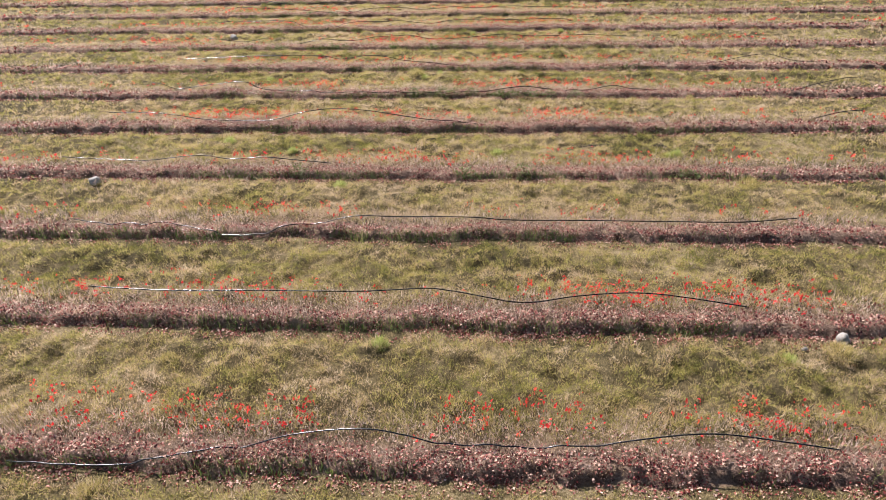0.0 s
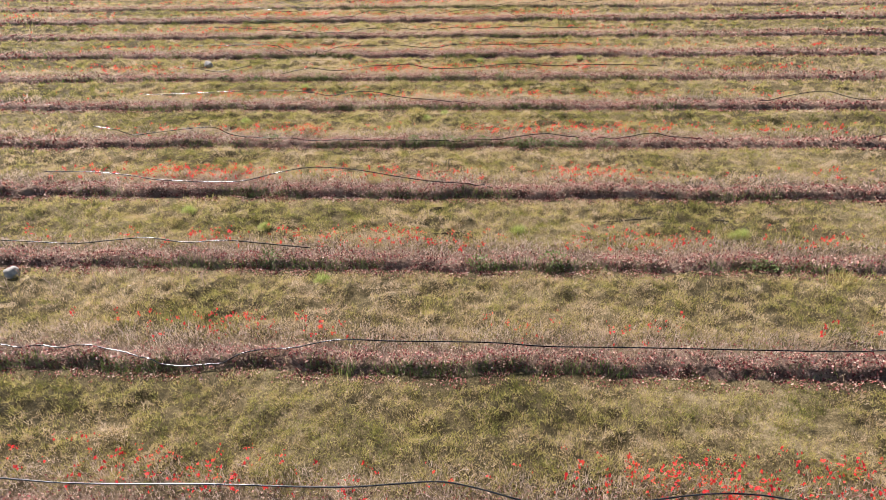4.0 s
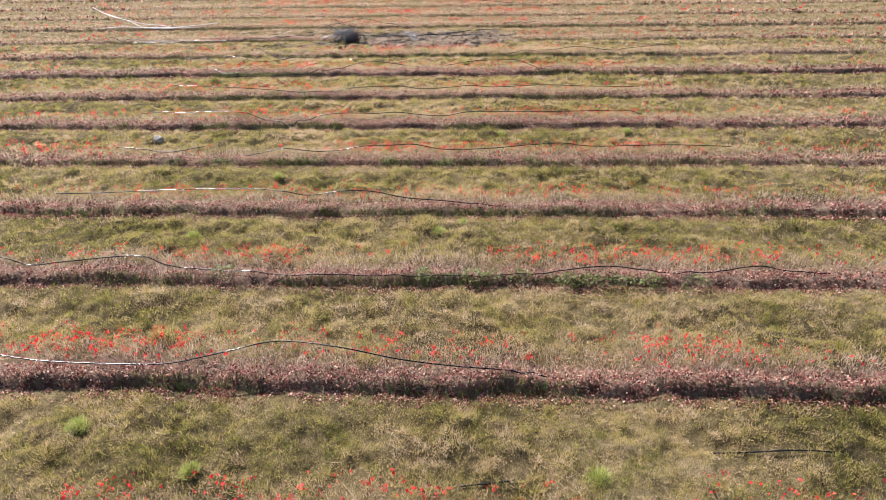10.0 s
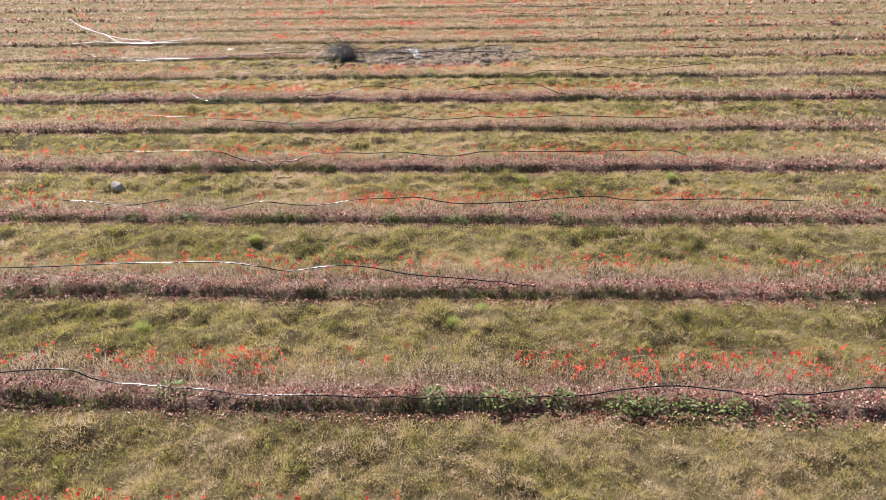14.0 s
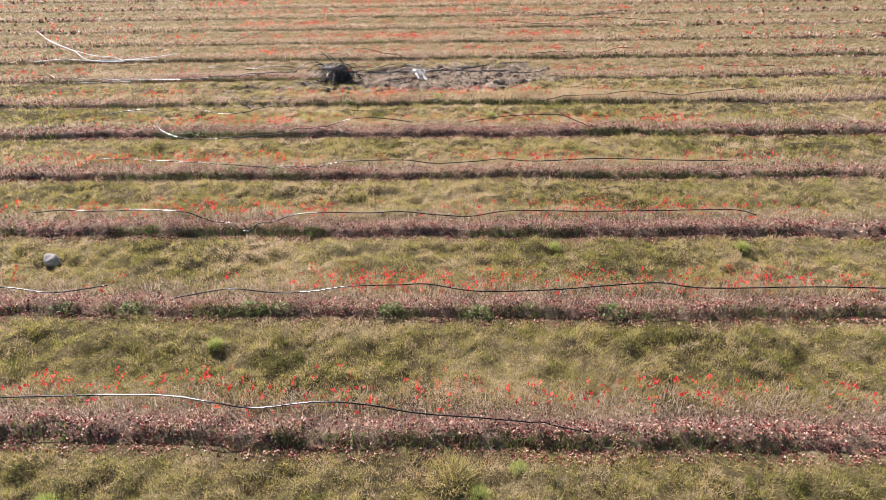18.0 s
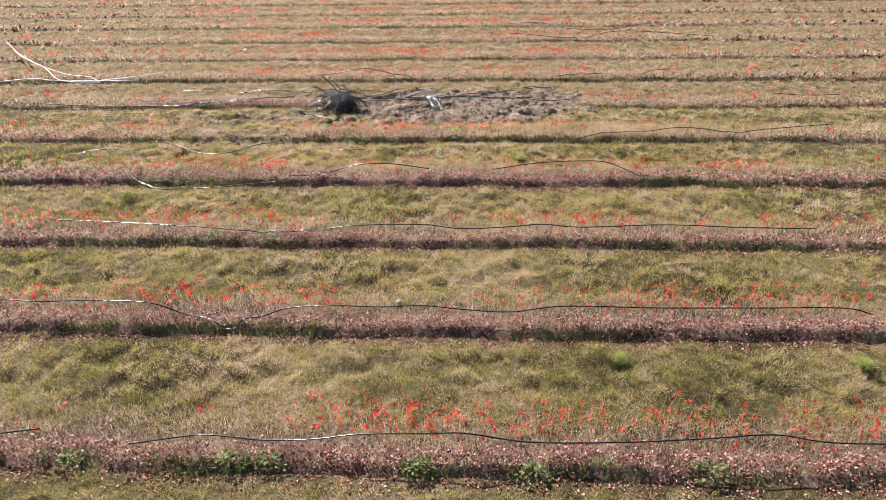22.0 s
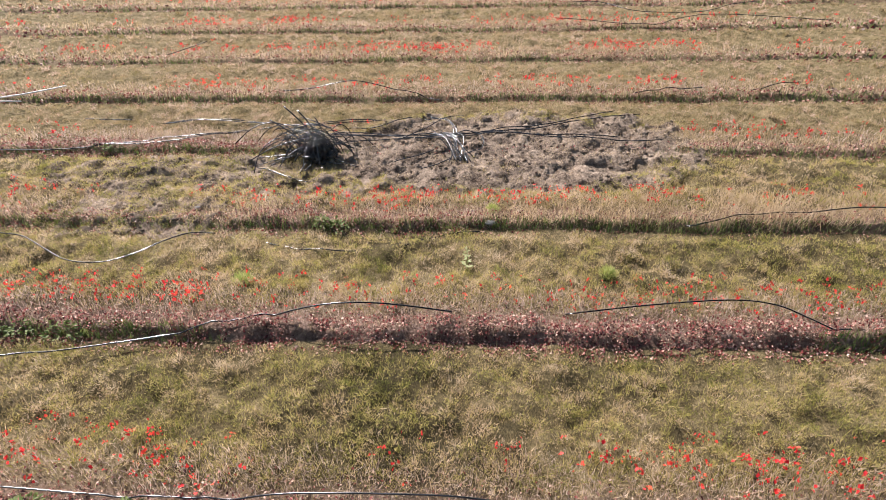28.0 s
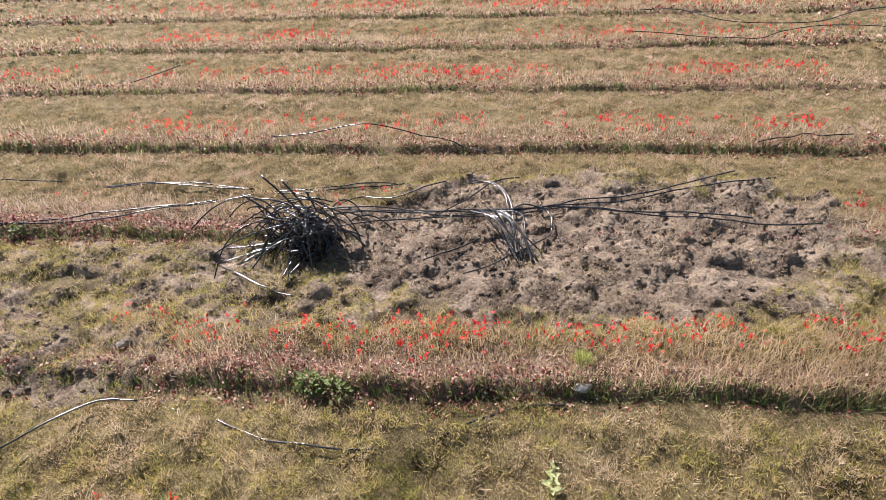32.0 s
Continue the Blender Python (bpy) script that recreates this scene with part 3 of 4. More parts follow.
def tube(name, line, radius, sides=7, material=None):
    """A tube along a line, with closed ends."""
    line = np.asarray(line, float)
    n = len(line)
    ahead = np.gradient(line, axis=0)
    ahead /= np.linalg.norm(ahead, axis=1)[:, None] + 1e-9
    ref = np.where(np.abs(ahead[:, 2:3]) > 0.9, np.array([[1.0, 0, 0]]), np.array([[0, 0, 1.0]]))
    one = np.cross(ahead, ref)
    one /= np.linalg.norm(one, axis=1)[:, None] + 1e-9
    two = np.cross(one, ahead)
    a = np.arange(sides) / sides * 2 * math.pi
    ring = line[:, None] + radius * (np.cos(a)[None, :, None] * one[:, None] + np.sin(a)[None, :, None] * two[:, None])
    verts = np.concatenate([ring.reshape(-1, 3), line[:1], line[-1:]])
    i, j = np.meshgrid(np.arange(n - 1), np.arange(sides), indexing="ij")
    i, j = i.ravel(), j.ravel()
    b = (j + 1) % sides
    f1 = np.stack([i * sides + j, i * sides + b, (i + 1) * sides + b], 1)
    f2 = np.stack([i * sides + j, (i + 1) * sides + b, (i + 1) * sides + j], 1)
    e = np.arange(sides)
    g = (e + 1) % sides
    f3 = np.stack([np.full(sides, n * sides), g, e], 1)
    f4 = np.stack([np.full(sides, n * sides + 1), (n - 1) * sides + e, (n - 1) * sides + g], 1)
    return mesh_from(name, verts, np.concatenate([f1, f2, f3, f4]), material or HOSE, True)


# for the hoses whose white glint is put into their colour
GLINT_HOSE = "irrigation hose lying over the grass, coloured pale for its sun glint"
LOOSE = "cut black irrigation hose lying loose on the ground"


def hose(places, low, label="black irrigation hose bowing up and down along a planted row", radius=0.0, material=None):
    """An irrigation hose: low on the ground, or stiffly bowing up and down along a row."""
    if low:
        line = spline([(x, y, 0.0) for x, y in places], 9)
        x, y = line[:, 0], line[:, 1]
        top = np.maximum.reduce([crust(x + a, y + b) for a, b in ((0, 0), (0.05, 0), (-0.05, 0), (0, 0.05), (0, -0.05))])
        z = top + 0.012 + 0.040 * bare(x, y) + (1 - bare(x, y)) * (0.040 * step(-3.0, -3.8, x) + step(-3.4, -2.8, x) * (y < 20.2) * (0.10 * (rough(x, y, 1.5, 203, 2) - 0.5) - 0.018))
        pad = np.pad(z, 4, mode="edge")
        line[:, 2] = np.convolve(pad, np.ones(9) / 9, "valid")
    else:
        line = spline(places, 9)
        x, y = line[:, 0], line[:, 1]
        line[:, 2] = np.maximum(line[:, 2], height(x, y) + 0.05)
    return tagged(new("irrigation_hose", tube("irrigation_hose", line, radius or (0.0068 if low else 0.0066), 7, material)), label, "hose", "irrigation hoses")


hose([(-1.71, -0.06, 0.05), (-0.86, -0.07, 0.05), (-0.01, 0.07, 0.05), (0.6, 0.17, 0.18), (1.18, 0.17, 0.27), (1.54, 0.17, 0.21), (1.96, 0.17, 0.07), (2.46, 0.17, 0.06), (2.86, 0.17, 0.05), (3.32, 0.17, 0.19), (3.96, 0.17, 0.3), (4.59, 0.17, 0.22), (5.0, 0.17, 0.15)], False)
hose([(-2.06, 2.04, 0.30), (-1.54, 2.00, 0.30), (-1.05, 1.98, 0.30), (-0.10, 2.00, 0.30), (0.83, 2.00, 0.30), (1.29, 2.04, 0.30), (1.62, 2.07, 0.30), (1.90, 2.02, 0.30), (2.21, 1.93, 0.30), (2.48, 1.92, 0.25), (2.75, 1.92, 0.25), (3.11, 1.95, 0.30), (3.57, 2.02, 0.30), (3.92, 2.02, 0.30), (4.21, 1.97, 0.30), (4.59, 1.92, 0.27), (4.87, 1.92, 0.22)], False)
hose([(-3.20, 3.72, 0.17), (-2.61, 3.71, 0.06), (-1.72, 3.69, 0.06), (-1.29, 3.56, 0.06), (-0.96, 3.51, 0.06), (-0.56, 3.55, 0.06), (-0.11, 3.71, 0.06), (0.51, 3.72, 0.23), (1.11, 3.72, 0.23), (2.00, 3.72, 0.23), (2.59, 3.72, 0.19), (3.46, 3.72, 0.19), (4.62, 3.72, 0.18), (5.47, 3.72, 0.18), (6.11, 3.72, 0.24)], False)
hose([(-4.35, 5.52, 0.25), (-3.59, 5.52, 0.21), (-3.06, 5.52, 0.19), (-2.58, 5.52, 0.24), (-2.12, 5.52, 0.28), (-1.68, 5.52, 0.22), (-1.15, 5.52, 0.25), (-0.71, 5.52, 0.21), (-0.12, 5.52, 0.15)], False)
hose([(-4.49, 7.34, 0.30), (-3.72, 7.33, 0.30), (-3.20, 7.32, 0.25), (-2.77, 7.32, 0.18), (-2.02, 7.32, 0.15), (-1.50, 7.32, 0.17), (-0.95, 7.34, 0.30), (-0.48, 7.51, 0.30), (0.13, 7.43, 0.30), (0.73, 7.32, 0.25), (1.25, 7.32, 0.17), (1.75, 7.30, 0.14), (2.15, 7.26, 0.07)], False)
hose([(-2.32, 4.90), (-2.20, 4.87), (-2.08, 4.85)], True, "short cut end of black irrigation hose in the grass")
hose([(-4.68, 9.14, 0.30), (-4.30, 9.12, 0.25), (-4.00, 9.12, 0.15), (-3.56, 9.12, 0.20), (-2.63, 9.12, 0.29), (-2.29, 9.12, 0.16), (-1.71, 9.11, 0.06), (-0.94, 9.03, 0.06), (0.53, 9.01, 0.06), (1.98, 9.05, 0.06), (2.55, 9.12, 0.11), (3.05, 9.12, 0.17), (3.48, 9.12, 0.12), (3.92, 9.09, 0.06), (4.34, 9.12, 0.09), (4.82, 9.12, 0.18), (5.19, 9.12, 0.11), (5.68, 9.10, 0.06)], False)
hose([(-4.67, 10.92, 0.25), (-3.93, 10.92, 0.27), (-2.85, 10.96, 0.30), (-1.79, 10.99, 0.30), (-1.27, 10.92, 0.29), (-0.92, 10.92, 0.23), (-0.35, 10.93, 0.30), (0.07, 10.92, 0.28), (0.49, 10.92, 0.19), (1.05, 10.92, 0.14), (1.54, 10.92, 0.08), (1.95, 10.81, 0.06)], False)
hose([(-4.63, 12.72, 0.26), (-4.22, 12.72, 0.23), (-3.75, 12.72, 0.17), (-3.10, 12.72, 0.27)], False)
hose([(-2.38, 12.72, 0.10), (-1.87, 12.72, 0.21), (-1.66, 12.72, 0.23), (-1.20, 12.72, 0.18), (-0.79, 12.72, 0.20), (-0.38, 12.72, 0.27), (0.16, 12.72, 0.29), (0.49, 12.72, 0.30), (1.02, 12.72, 0.21), (1.81, 12.72, 0.23), (2.46, 12.72, 0.29), (2.99, 12.76, 0.30), (3.50, 12.72, 0.26), (4.71, 12.72, 0.28), (5.78, 12.72, 0.25)], False)
hose([(-5.04, 14.52, 0.24), (-4.60, 14.52, 0.28), (-4.18, 14.52, 0.26), (-3.61, 14.52, 0.28), (-2.99, 14.52, 0.26), (-2.73, 14.52, 0.17), (-2.38, 14.46, 0.06), (-2.06, 14.33, 0.06), (-1.83, 14.46, 0.06), (-1.48, 14.52, 0.19), (-0.99, 14.52, 0.24), (-0.45, 14.52, 0.23), (0.03, 14.52, 0.25), (0.50, 14.52, 0.20), (0.97, 14.52, 0.18), (1.50, 14.52, 0.26), (2.49, 14.52, 0.25), (3.47, 14.52, 0.26), (4.38, 14.52, 0.27), (4.72, 14.52, 0.19)], False)
hose([(-5.08, 16.32, 0.28), (-4.54, 16.32, 0.26), (-3.41, 16.32, 0.20), (-2.76, 16.32, 0.15), (-1.97, 16.32, 0.07), (-1.64, 16.32, 0.07), (-1.10, 16.32, 0.20), (-0.13, 16.32, 0.23), (0.39, 16.32, 0.17), (1.02, 16.32, 0.20), (1.46, 16.32, 0.24), (1.97, 16.32, 0.20), (3.02, 16.32, 0.24), (3.94, 16.32, 0.21), (4.97, 16.32, 0.19)], False)
hose([(0.87, 18.12, 0.20), (1.58, 18.14, 0.30), (2.26, 18.22, 0.30), (2.62, 18.17, 0.30), (2.91, 18.12, 0.20), (3.25, 18.05, 0.06)], False)
hose([(2.33, 19.73, 0.06), (3.26, 19.91, 0.06), (4.13, 19.92, 0.19), (4.66, 19.92, 0.17), (5.21, 19.92, 0.09), (5.63, 19.92, 0.15), (6.88, 19.92, 0.26)], False)
hose([(-3.02, 23.52, 0.10), (-2.54, 23.52, 0.15), (-2.05, 23.52, 0.25), (-1.78, 23.52, 0.26), (-1.39, 23.52, 0.17), (-0.86, 23.39, 0.06), (-0.47, 23.22, 0.06)], False)
hose([(2.49, 23.37, 0.06), (2.90, 23.50, 0.06), (3.25, 23.52, 0.11), (3.54, 23.52, 0.13)], False)
hose([(-5.68, 25.32, 0.10), (-5.30, 25.32, 0.21), (-4.92, 25.47, 0.30)], False)
hose([(1.96, 27.92, 0.30), (2.59, 27.91, 0.30), (3.14, 27.27, 0.30), (3.69, 27.12, 0.29), (4.52, 27.12, 0.30), (5.22, 27.61, 0.30), (5.81, 27.83, 0.30)], False)
hose([(6.58, 21.72, 0.23), (7.20, 21.72, 0.19), (7.87, 21.72, 0.20)], False)
hose([(4.27, 23.48, 0.06), (4.66, 23.52, 0.19), (5.00, 23.52, 0.21)], False)
hose([(1.62, 27.12, 0.20), (2.20, 27.12, 0.16), (3.49, 27.03, 0.06), (4.07, 27.12, 0.17), (4.92, 27.12, 0.24), (7.06, 27.12, 0.10)], False)
hose([(7.17, 10.83, 0.06), (7.82, 10.92, 0.20), (8.45, 10.92, 0.28), (9.03, 10.92, 0.14), (9.70, 10.92, 0.08)], False)
hose([(8.26, 9.07, 0.06), (8.76, 9.12, 0.20), (9.25, 9.14, 0.30), (9.67, 9.21, 0.30)], False)
hose([(7.93, 7.32, 0.18), (8.34, 7.32, 0.29), (8.70, 7.37, 0.30)], False)
hose([(-6.09, 18.58, 0.23), (-5.82, 18.78, 0.23), (-5.46, 18.86, 0.23), (-5.08, 18.68, 0.23), (-4.89, 18.47, 0.23), (-4.83, 18.14, 0.23), (-4.74, 17.88, 0.23), (-4.51, 17.67, 0.20), (-4.13, 17.52, 0.15), (-3.77, 17.63, 0.10), (-3.36, 17.70, 0.09), (-2.13, 18.05, 0.06), (-1.84, 18.12, 0.08), (-1.51, 18.12, 0.20), (-1.19, 18.12, 0.28), (-0.84, 18.12, 0.30), (-0.50, 18.12, 0.27), (-0.11, 18.12, 0.21)], False, LOOSE, 0.0075)
hose([(3.44, 6.45), (3.70, 6.46), (4.05, 6.45), (4.50, 6.43)], True, LOOSE)
hose([(1.34, 6.03), (1.56, 6.07), (1.78, 6.10)], True, LOOSE)
hose([(5.01, 6.40), (5.21, 6.37)], True, LOOSE)
hose([(-5.02, 19.35, 0.16), (-4.73, 19.29, 0.16), (-4.37, 19.08, 0.15), (-4.03, 18.90, 0.14), (-3.66, 18.88, 0.14), (-3.40, 19.05, 0.13), (-3.20, 19.29, 0.12), (-3.00, 19.50, 0.08), (-2.75, 19.54, 0.05)], False, LOOSE)
hose([(-2.61, 19.55), (-2.26, 19.48), (-1.99, 19.36), (-1.73, 19.26), (-1.43, 19.21), (-1.14, 19.21), (-0.94, 19.24), (-0.73, 19.31), (-0.42, 19.52), (-0.17, 19.64), (0.13, 19.65)], True, LOOSE)
hose([(-9.48, 21.91, 0.08), (-8.58, 21.64, 0.08), (-7.43, 21.53, 0.08), (-6.22, 21.48, 0.08), (-5.53, 21.51, 0.08), (-4.87, 21.65, 0.08), (-4.20, 21.82, 0.08), (-3.60, 21.96, 0.08), (-3.16, 22.11, 0.08)], False, LOOSE, 0.0075)
hose([(-8.44, 21.29, 0.08), (-7.80, 21.31, 0.08), (-6.85, 21.36, 0.08)], False, LOOSE, 0.0075)
# four far hoses, whitened all along to stand for sun glints
hose([(-12.28, 26.61, 0.16), (-10.96, 25.13, 0.16), (-9.76, 24.09, 0.16), (-8.75, 23.03, 0.16), (-7.74, 22.85, 0.16)], False, GLINT_HOSE, 0.011, GLINT_WHITE)
hose([(-11.40, 25.58, 0.16), (-10.05, 24.34, 0.16), (-8.88, 23.51, 0.16), (-8.22, 23.28, 0.16), (-7.74, 22.85, 0.16)], False, GLINT_HOSE, 0.011, GLINT_WHITE)
hose([(-10.15, 22.94, 0.16), (-9.48, 23.15, 0.16), (-8.74, 23.01, 0.16), (-7.03, 22.99, 0.16)], False, GLINT_HOSE, 0.011, GLINT_WHITE)
hose([(-7.82, 23.00, 0.16), (-7.17, 23.29, 0.16), (-6.65, 23.64, 0.16)], False, GLINT_HOSE, 0.011, GLINT_WHITE)
hose([(-5.16, 21.60), (-4.60, 21.63), (-4.07, 21.72), (-3.77, 21.83), (-3.44, 22.01), (-3.09, 22.16), (-2.82, 22.24)], True, LOOSE)
hose([(-5.79, 22.54), (-5.38, 22.50), (-5.02, 22.45)], True, LOOSE)
hose([(-4.55, 22.42), (-4.03, 22.39), (-3.44, 22.32), (-2.85, 22.35)], True, LOOSE)
hose([(-4.49, 22.40), (-3.96, 22.36), (-3.42, 22.40), (-2.85, 22.32)], True, LOOSE)
hose([(-2.10, 21.98), (-1.58, 21.91), (-0.98, 21.92), (-0.50, 21.96), (0.04, 22.02), (0.32, 22.10), (0.87, 22.22), (1.44, 22.41), (2.09, 22.79)], True, LOOSE)
hose([(-1.80, 21.64), (-1.29, 21.77), (-0.49, 21.86), (0.31, 22.02), (1.08, 21.91), (1.57, 21.83), (2.04, 21.76), (2.54, 21.75)], True, LOOSE)
hose([(-1.96, 21.83), (-1.31, 21.94), (-0.55, 21.93), (0.20, 22.05), (0.85, 22.13), (1.65, 22.38), (2.41, 22.57)], True, LOOSE)
hose([(-1.93, 21.96), (-1.32, 21.98), (-0.76, 21.85), (0.10, 22.04), (0.72, 21.96), (1.34, 21.94), (1.97, 21.84)], True, LOOSE)
hose([(-2.68, 22.36), (-2.20, 22.37), (-1.75, 22.49), (-1.40, 22.55)], True, LOOSE)
hose([(-2.72, 22.30), (-2.19, 22.32), (-1.74, 22.44), (-1.28, 22.54)], True, LOOSE)
hose([(-0.34, 21.91), (-0.12, 22.03), (0.12, 21.99), (0.17, 21.74), (0.09, 21.51), (-0.09, 21.29), (-0.21, 21.25)], True, LOOSE)
hose([(-0.69, 22.51), (-0.46, 22.51), (-0.31, 22.38), (-0.20, 22.05), (-0.20, 21.66), (-0.26, 21.06)], True, LOOSE)
hose([(-0.60, 22.58), (-0.40, 22.47), (-0.26, 22.21), (-0.23, 21.85), (-0.16, 21.30)], True, LOOSE)
hose([(-0.96, 21.12), (-0.72, 21.29), (-0.48, 21.51)], True, LOOSE)
hose([(-2.74, 21.07), (-2.54, 20.92), (-2.23, 20.74), (-1.97, 20.65)], True, LOOSE)
hose([(-1.89, 22.04), (-1.71, 22.26), (-1.41, 22.18), (-1.13, 22.27), (-0.86, 22.44)], True, LOOSE)
hose([(-0.92, 21.85), (-0.61, 22.16), (-0.40, 22.44), (-0.11, 22.68)], True, LOOSE)
hose([(-0.61, 20.96), (-0.33, 21.08), (-0.23, 21.19)], True, LOOSE)

# a sheaf of cut ends
sheaf = random.Random(3)
for i in range(11):
    x0, y0, x1, y1 = -0.42 + sheaf.gauss(0, 0.10), 21.85 + sheaf.gauss(0, 0.05), -0.08 + sheaf.gauss(0, 0.08), 21.18 + sheaf.gauss(0, 0.06)
    z0, b = 0.06 + sheaf.uniform(0.02, 0.14), sheaf.gauss(0, 0.06)
    line = spline([(x0, y0, z0), (x0 * 0.6 + x1 * 0.4 + b, y0 * 0.6 + y1 * 0.4 + b * 0.5, z0 + 0.05), (x1, y1, ground_at(x1, y1) + 0.03)], 8)
    tagged(new("irrigation_hose", tube("irrigation_hose", line, 0.0068)), "cut end of black irrigation hose in a loose sheaf", "hose", "irrigation hoses")

# ---- the heap of hose ----


def hose_heap():
    heap = thing("hose_heap", "tangled heap of cut black irrigation hose on bare soil", "hose pile", at=(-2.05, 21.42, 0.02))
    pick = random.Random(5)

    def strand(pts, label="", thick=0.0):
        pts = [(x, y, max(z, 0.015)) for x, y, z in pts]
        part("hose", tube("hose", spline(pts, 4), thick or pick.uniform(0.0058, 0.0074), 5), heap, label)

    def loop(centre, r, turn):
        axis = Vector((pick.gauss(0, 1), pick.gauss(0, 1), pick.gauss(0, 0.8))).normalized()
        one = axis.orthogonal().normalized()
        two, a0, pts = axis.cross(one), pick.uniform(0, 6.28), []
        for q in range(8):
            a = a0 + turn * q / 7
            p = centre + (one * math.cos(a) + two * math.sin(a)) * r * (1 + 0.25 * q / 7)
            pts.append((p.x, p.y, p.z))
        strand(pts)

    for i in range(330):     # short loops rolled into a dense ball
        b, q = pick.uniform(0, 6.28), pick.random() ** 0.5
        loop(Vector((0.08 + 0.19 * q * math.cos(b), -0.06 + 0.16 * q * math.sin(b), pick.uniform(0.03, 0.08 + 0.24 * (1 - q * q)))), pick.uniform(0.045, 0.10), pick.uniform(1.2, 4.2))
    for i in range(30):      # a thinner tangle beside it
        b, q = pick.uniform(0, 6.28), pick.random() ** 0.5
        loop(Vector((-0.28 + 0.26 * q * math.cos(b), 0.10 + 0.18 * q * math.sin(b), pick.uniform(0.04, 0.28))), pick.uniform(0.08, 0.2), pick.uniform(0.8, 2.4))
    for i in range(13):      # long arcs over the ball, springing down to the soil
        a, r = pick.gauss(-0.4, 0.9), pick.uniform(0.16, 0.33)
        x0, y0, top = pick.gauss(0.08, 0.12), pick.gauss(-0.02, 0.1), pick.uniform(0.26, 0.42)
        strand([(x0 + r * s * math.cos(a), y0 + r * s * math.sin(a) * 0.8, top * (1 - 0.8 * s * s)) for s in (-1.0, -0.6, -0.2, 0.2, 0.6, 1.0)])
    for i in range(40):      # long springy lengths arching out, most of them to one side
        one_side = i < 32
        a = pick.gauss(math.pi - 0.05, 0.30) if one_side else pick.uniform(-1.0, 1.2)
        l = (0.45 + 0.45 * pick.random()) * (1.0 if one_side else 0.45)
        x0, y0, z0 = pick.gauss(0.10, 0.14), pick.gauss(0.06, 0.12), pick.uniform(0.12, 0.36)
        bow, bend, end = pick.uniform(0.02, 0.20), pick.gauss(0, 0.55), 0.02 + 0.20 * pick.random() ** 2
        strand([(x0 + l * s * math.cos(a + bend * s), y0 + l * s * math.sin(a + bend * s), z0 * (1 - s) + bow * 4 * s * (1 - s) + end * s) for s in (0, 0.2, 0.4, 0.6, 0.8, 1.0)])
    for i in range(12):      # ends lying flat on the soil
        a, l = pick.uniform(2.4, 5.6), pick.uniform(0.35, 0.8)
        b = pick.gauss(0, 0.4)
        strand([(0.28 * math.cos(a) + l * s * math.cos(a + b * s) * 0.7, 0.2 * math.sin(a) + l * s * math.sin(a + b * s) * 0.5, 0.06 - 0.025 * s) for s in (0, 0.3, 0.6, 1.0)])
    for x0, y0, z0, x1, y1, z1 in ((0.0, 0.05, 0.28, -0.38, 0.2, 0.62), (0.02, 0.1, 0.3, -0.22, 0.25, 0.54), (-0.2, 0.0, 0.26, -0.58, 0.15, 0.45), (0.12, 0.05, 0.34, 0.03, 0.12, 0.50)):
        strand([(x0, y0, z0), ((x0 + x1) / 2, (y0 + y1) / 2, (z0 + z1) / 2 + 0.02), (x1, y1, z1)], "stiff end sticking up", 0.0095)


hose_heap()

# ---- stones ----


def stone(x, y, size, label, seed, flat=1.0):
    bm = bmesh.new()
    bmesh.ops.create_icosphere(bm, subdivisions=3, radius=1)
    noise.seed_set(seed)
    for v in bm.verts:
        v.co *= 1 + 0.32 * noise.noise(v.co * 1.3 + Vector((seed, 0, 0))) + 0.10 * noise.noise(v.co * 4.0)
        v.co = Vector((v.co.x * size * 0.55, v.co.y * size * 0.42, v.co.z * size * 0.44 * flat))
    me = bpy.data.meshes.new("stone")
    bm.to_mesh(me)
    bm.free()
    me.polygons.foreach_set("use_smooth", np.ones(len(me.polygons), bool))
    me.materials.append(ROCK)
    ob = new("stone", me)
    z = float(height(np.array([x]), np.array([y]))[0])
    ob.matrix_world = pose(x, y, z + size * 0.30 * flat, 0, 0, seed * 47)
    return tagged(ob, label, "stone", "field stones")


stone(5.76, 1.66, 0.13, "pale grey field stone lying at a row's edge", 1)
stone(-3.66, 5.08, 0.17, "flat pale field stone in the grass", 2)
stone(-4.31, 13.58, 0.20, "rounded pale grey field stone in the grass", 3)
stone(0.25, 19.77, 0.10, "dull grey wedge-shaped field stone at a row's edge", 4, 0.55)
stone(-3.14, 20.08, 0.09, "small brown stone in dry litter", 5, 0.6)
stone(-0.27, 14.80, 0.07, "small white stone among dead leaves", 6)
stone(3.31, 14.76, 0.08, "small white stone among dead leaves", 7)
stone(5.34, 1.53, 0.05, "small white pebble in the grass", 8)

# ---- single plants ----


def leaf_mesh(seed):
    """One broad leaf with a folded midrib, 1 m long at scale 1."""
    r = random.Random(seed)
    w = r.uniform(0.30, 0.42)
    v = [(0, 0, 0), (0.3, w * 0.8, 0.08), (0.3, -w * 0.8, 0.08), (0.45, 0, -0.03), (0.7, w * 0.7, 0.10), (0.7, -w * 0.7, 0.10), (1, 0, r.uniform(-0.1, 0.05))]
    return mesh_from("leaf", v, [[0, 3, 1], [0, 2, 3], [1, 3, 4], [2, 5, 3], [3, 6, 4], [3, 5, 6]], GREEN)


LEAVES = [leaf_mesh(i) for i in range(5)]


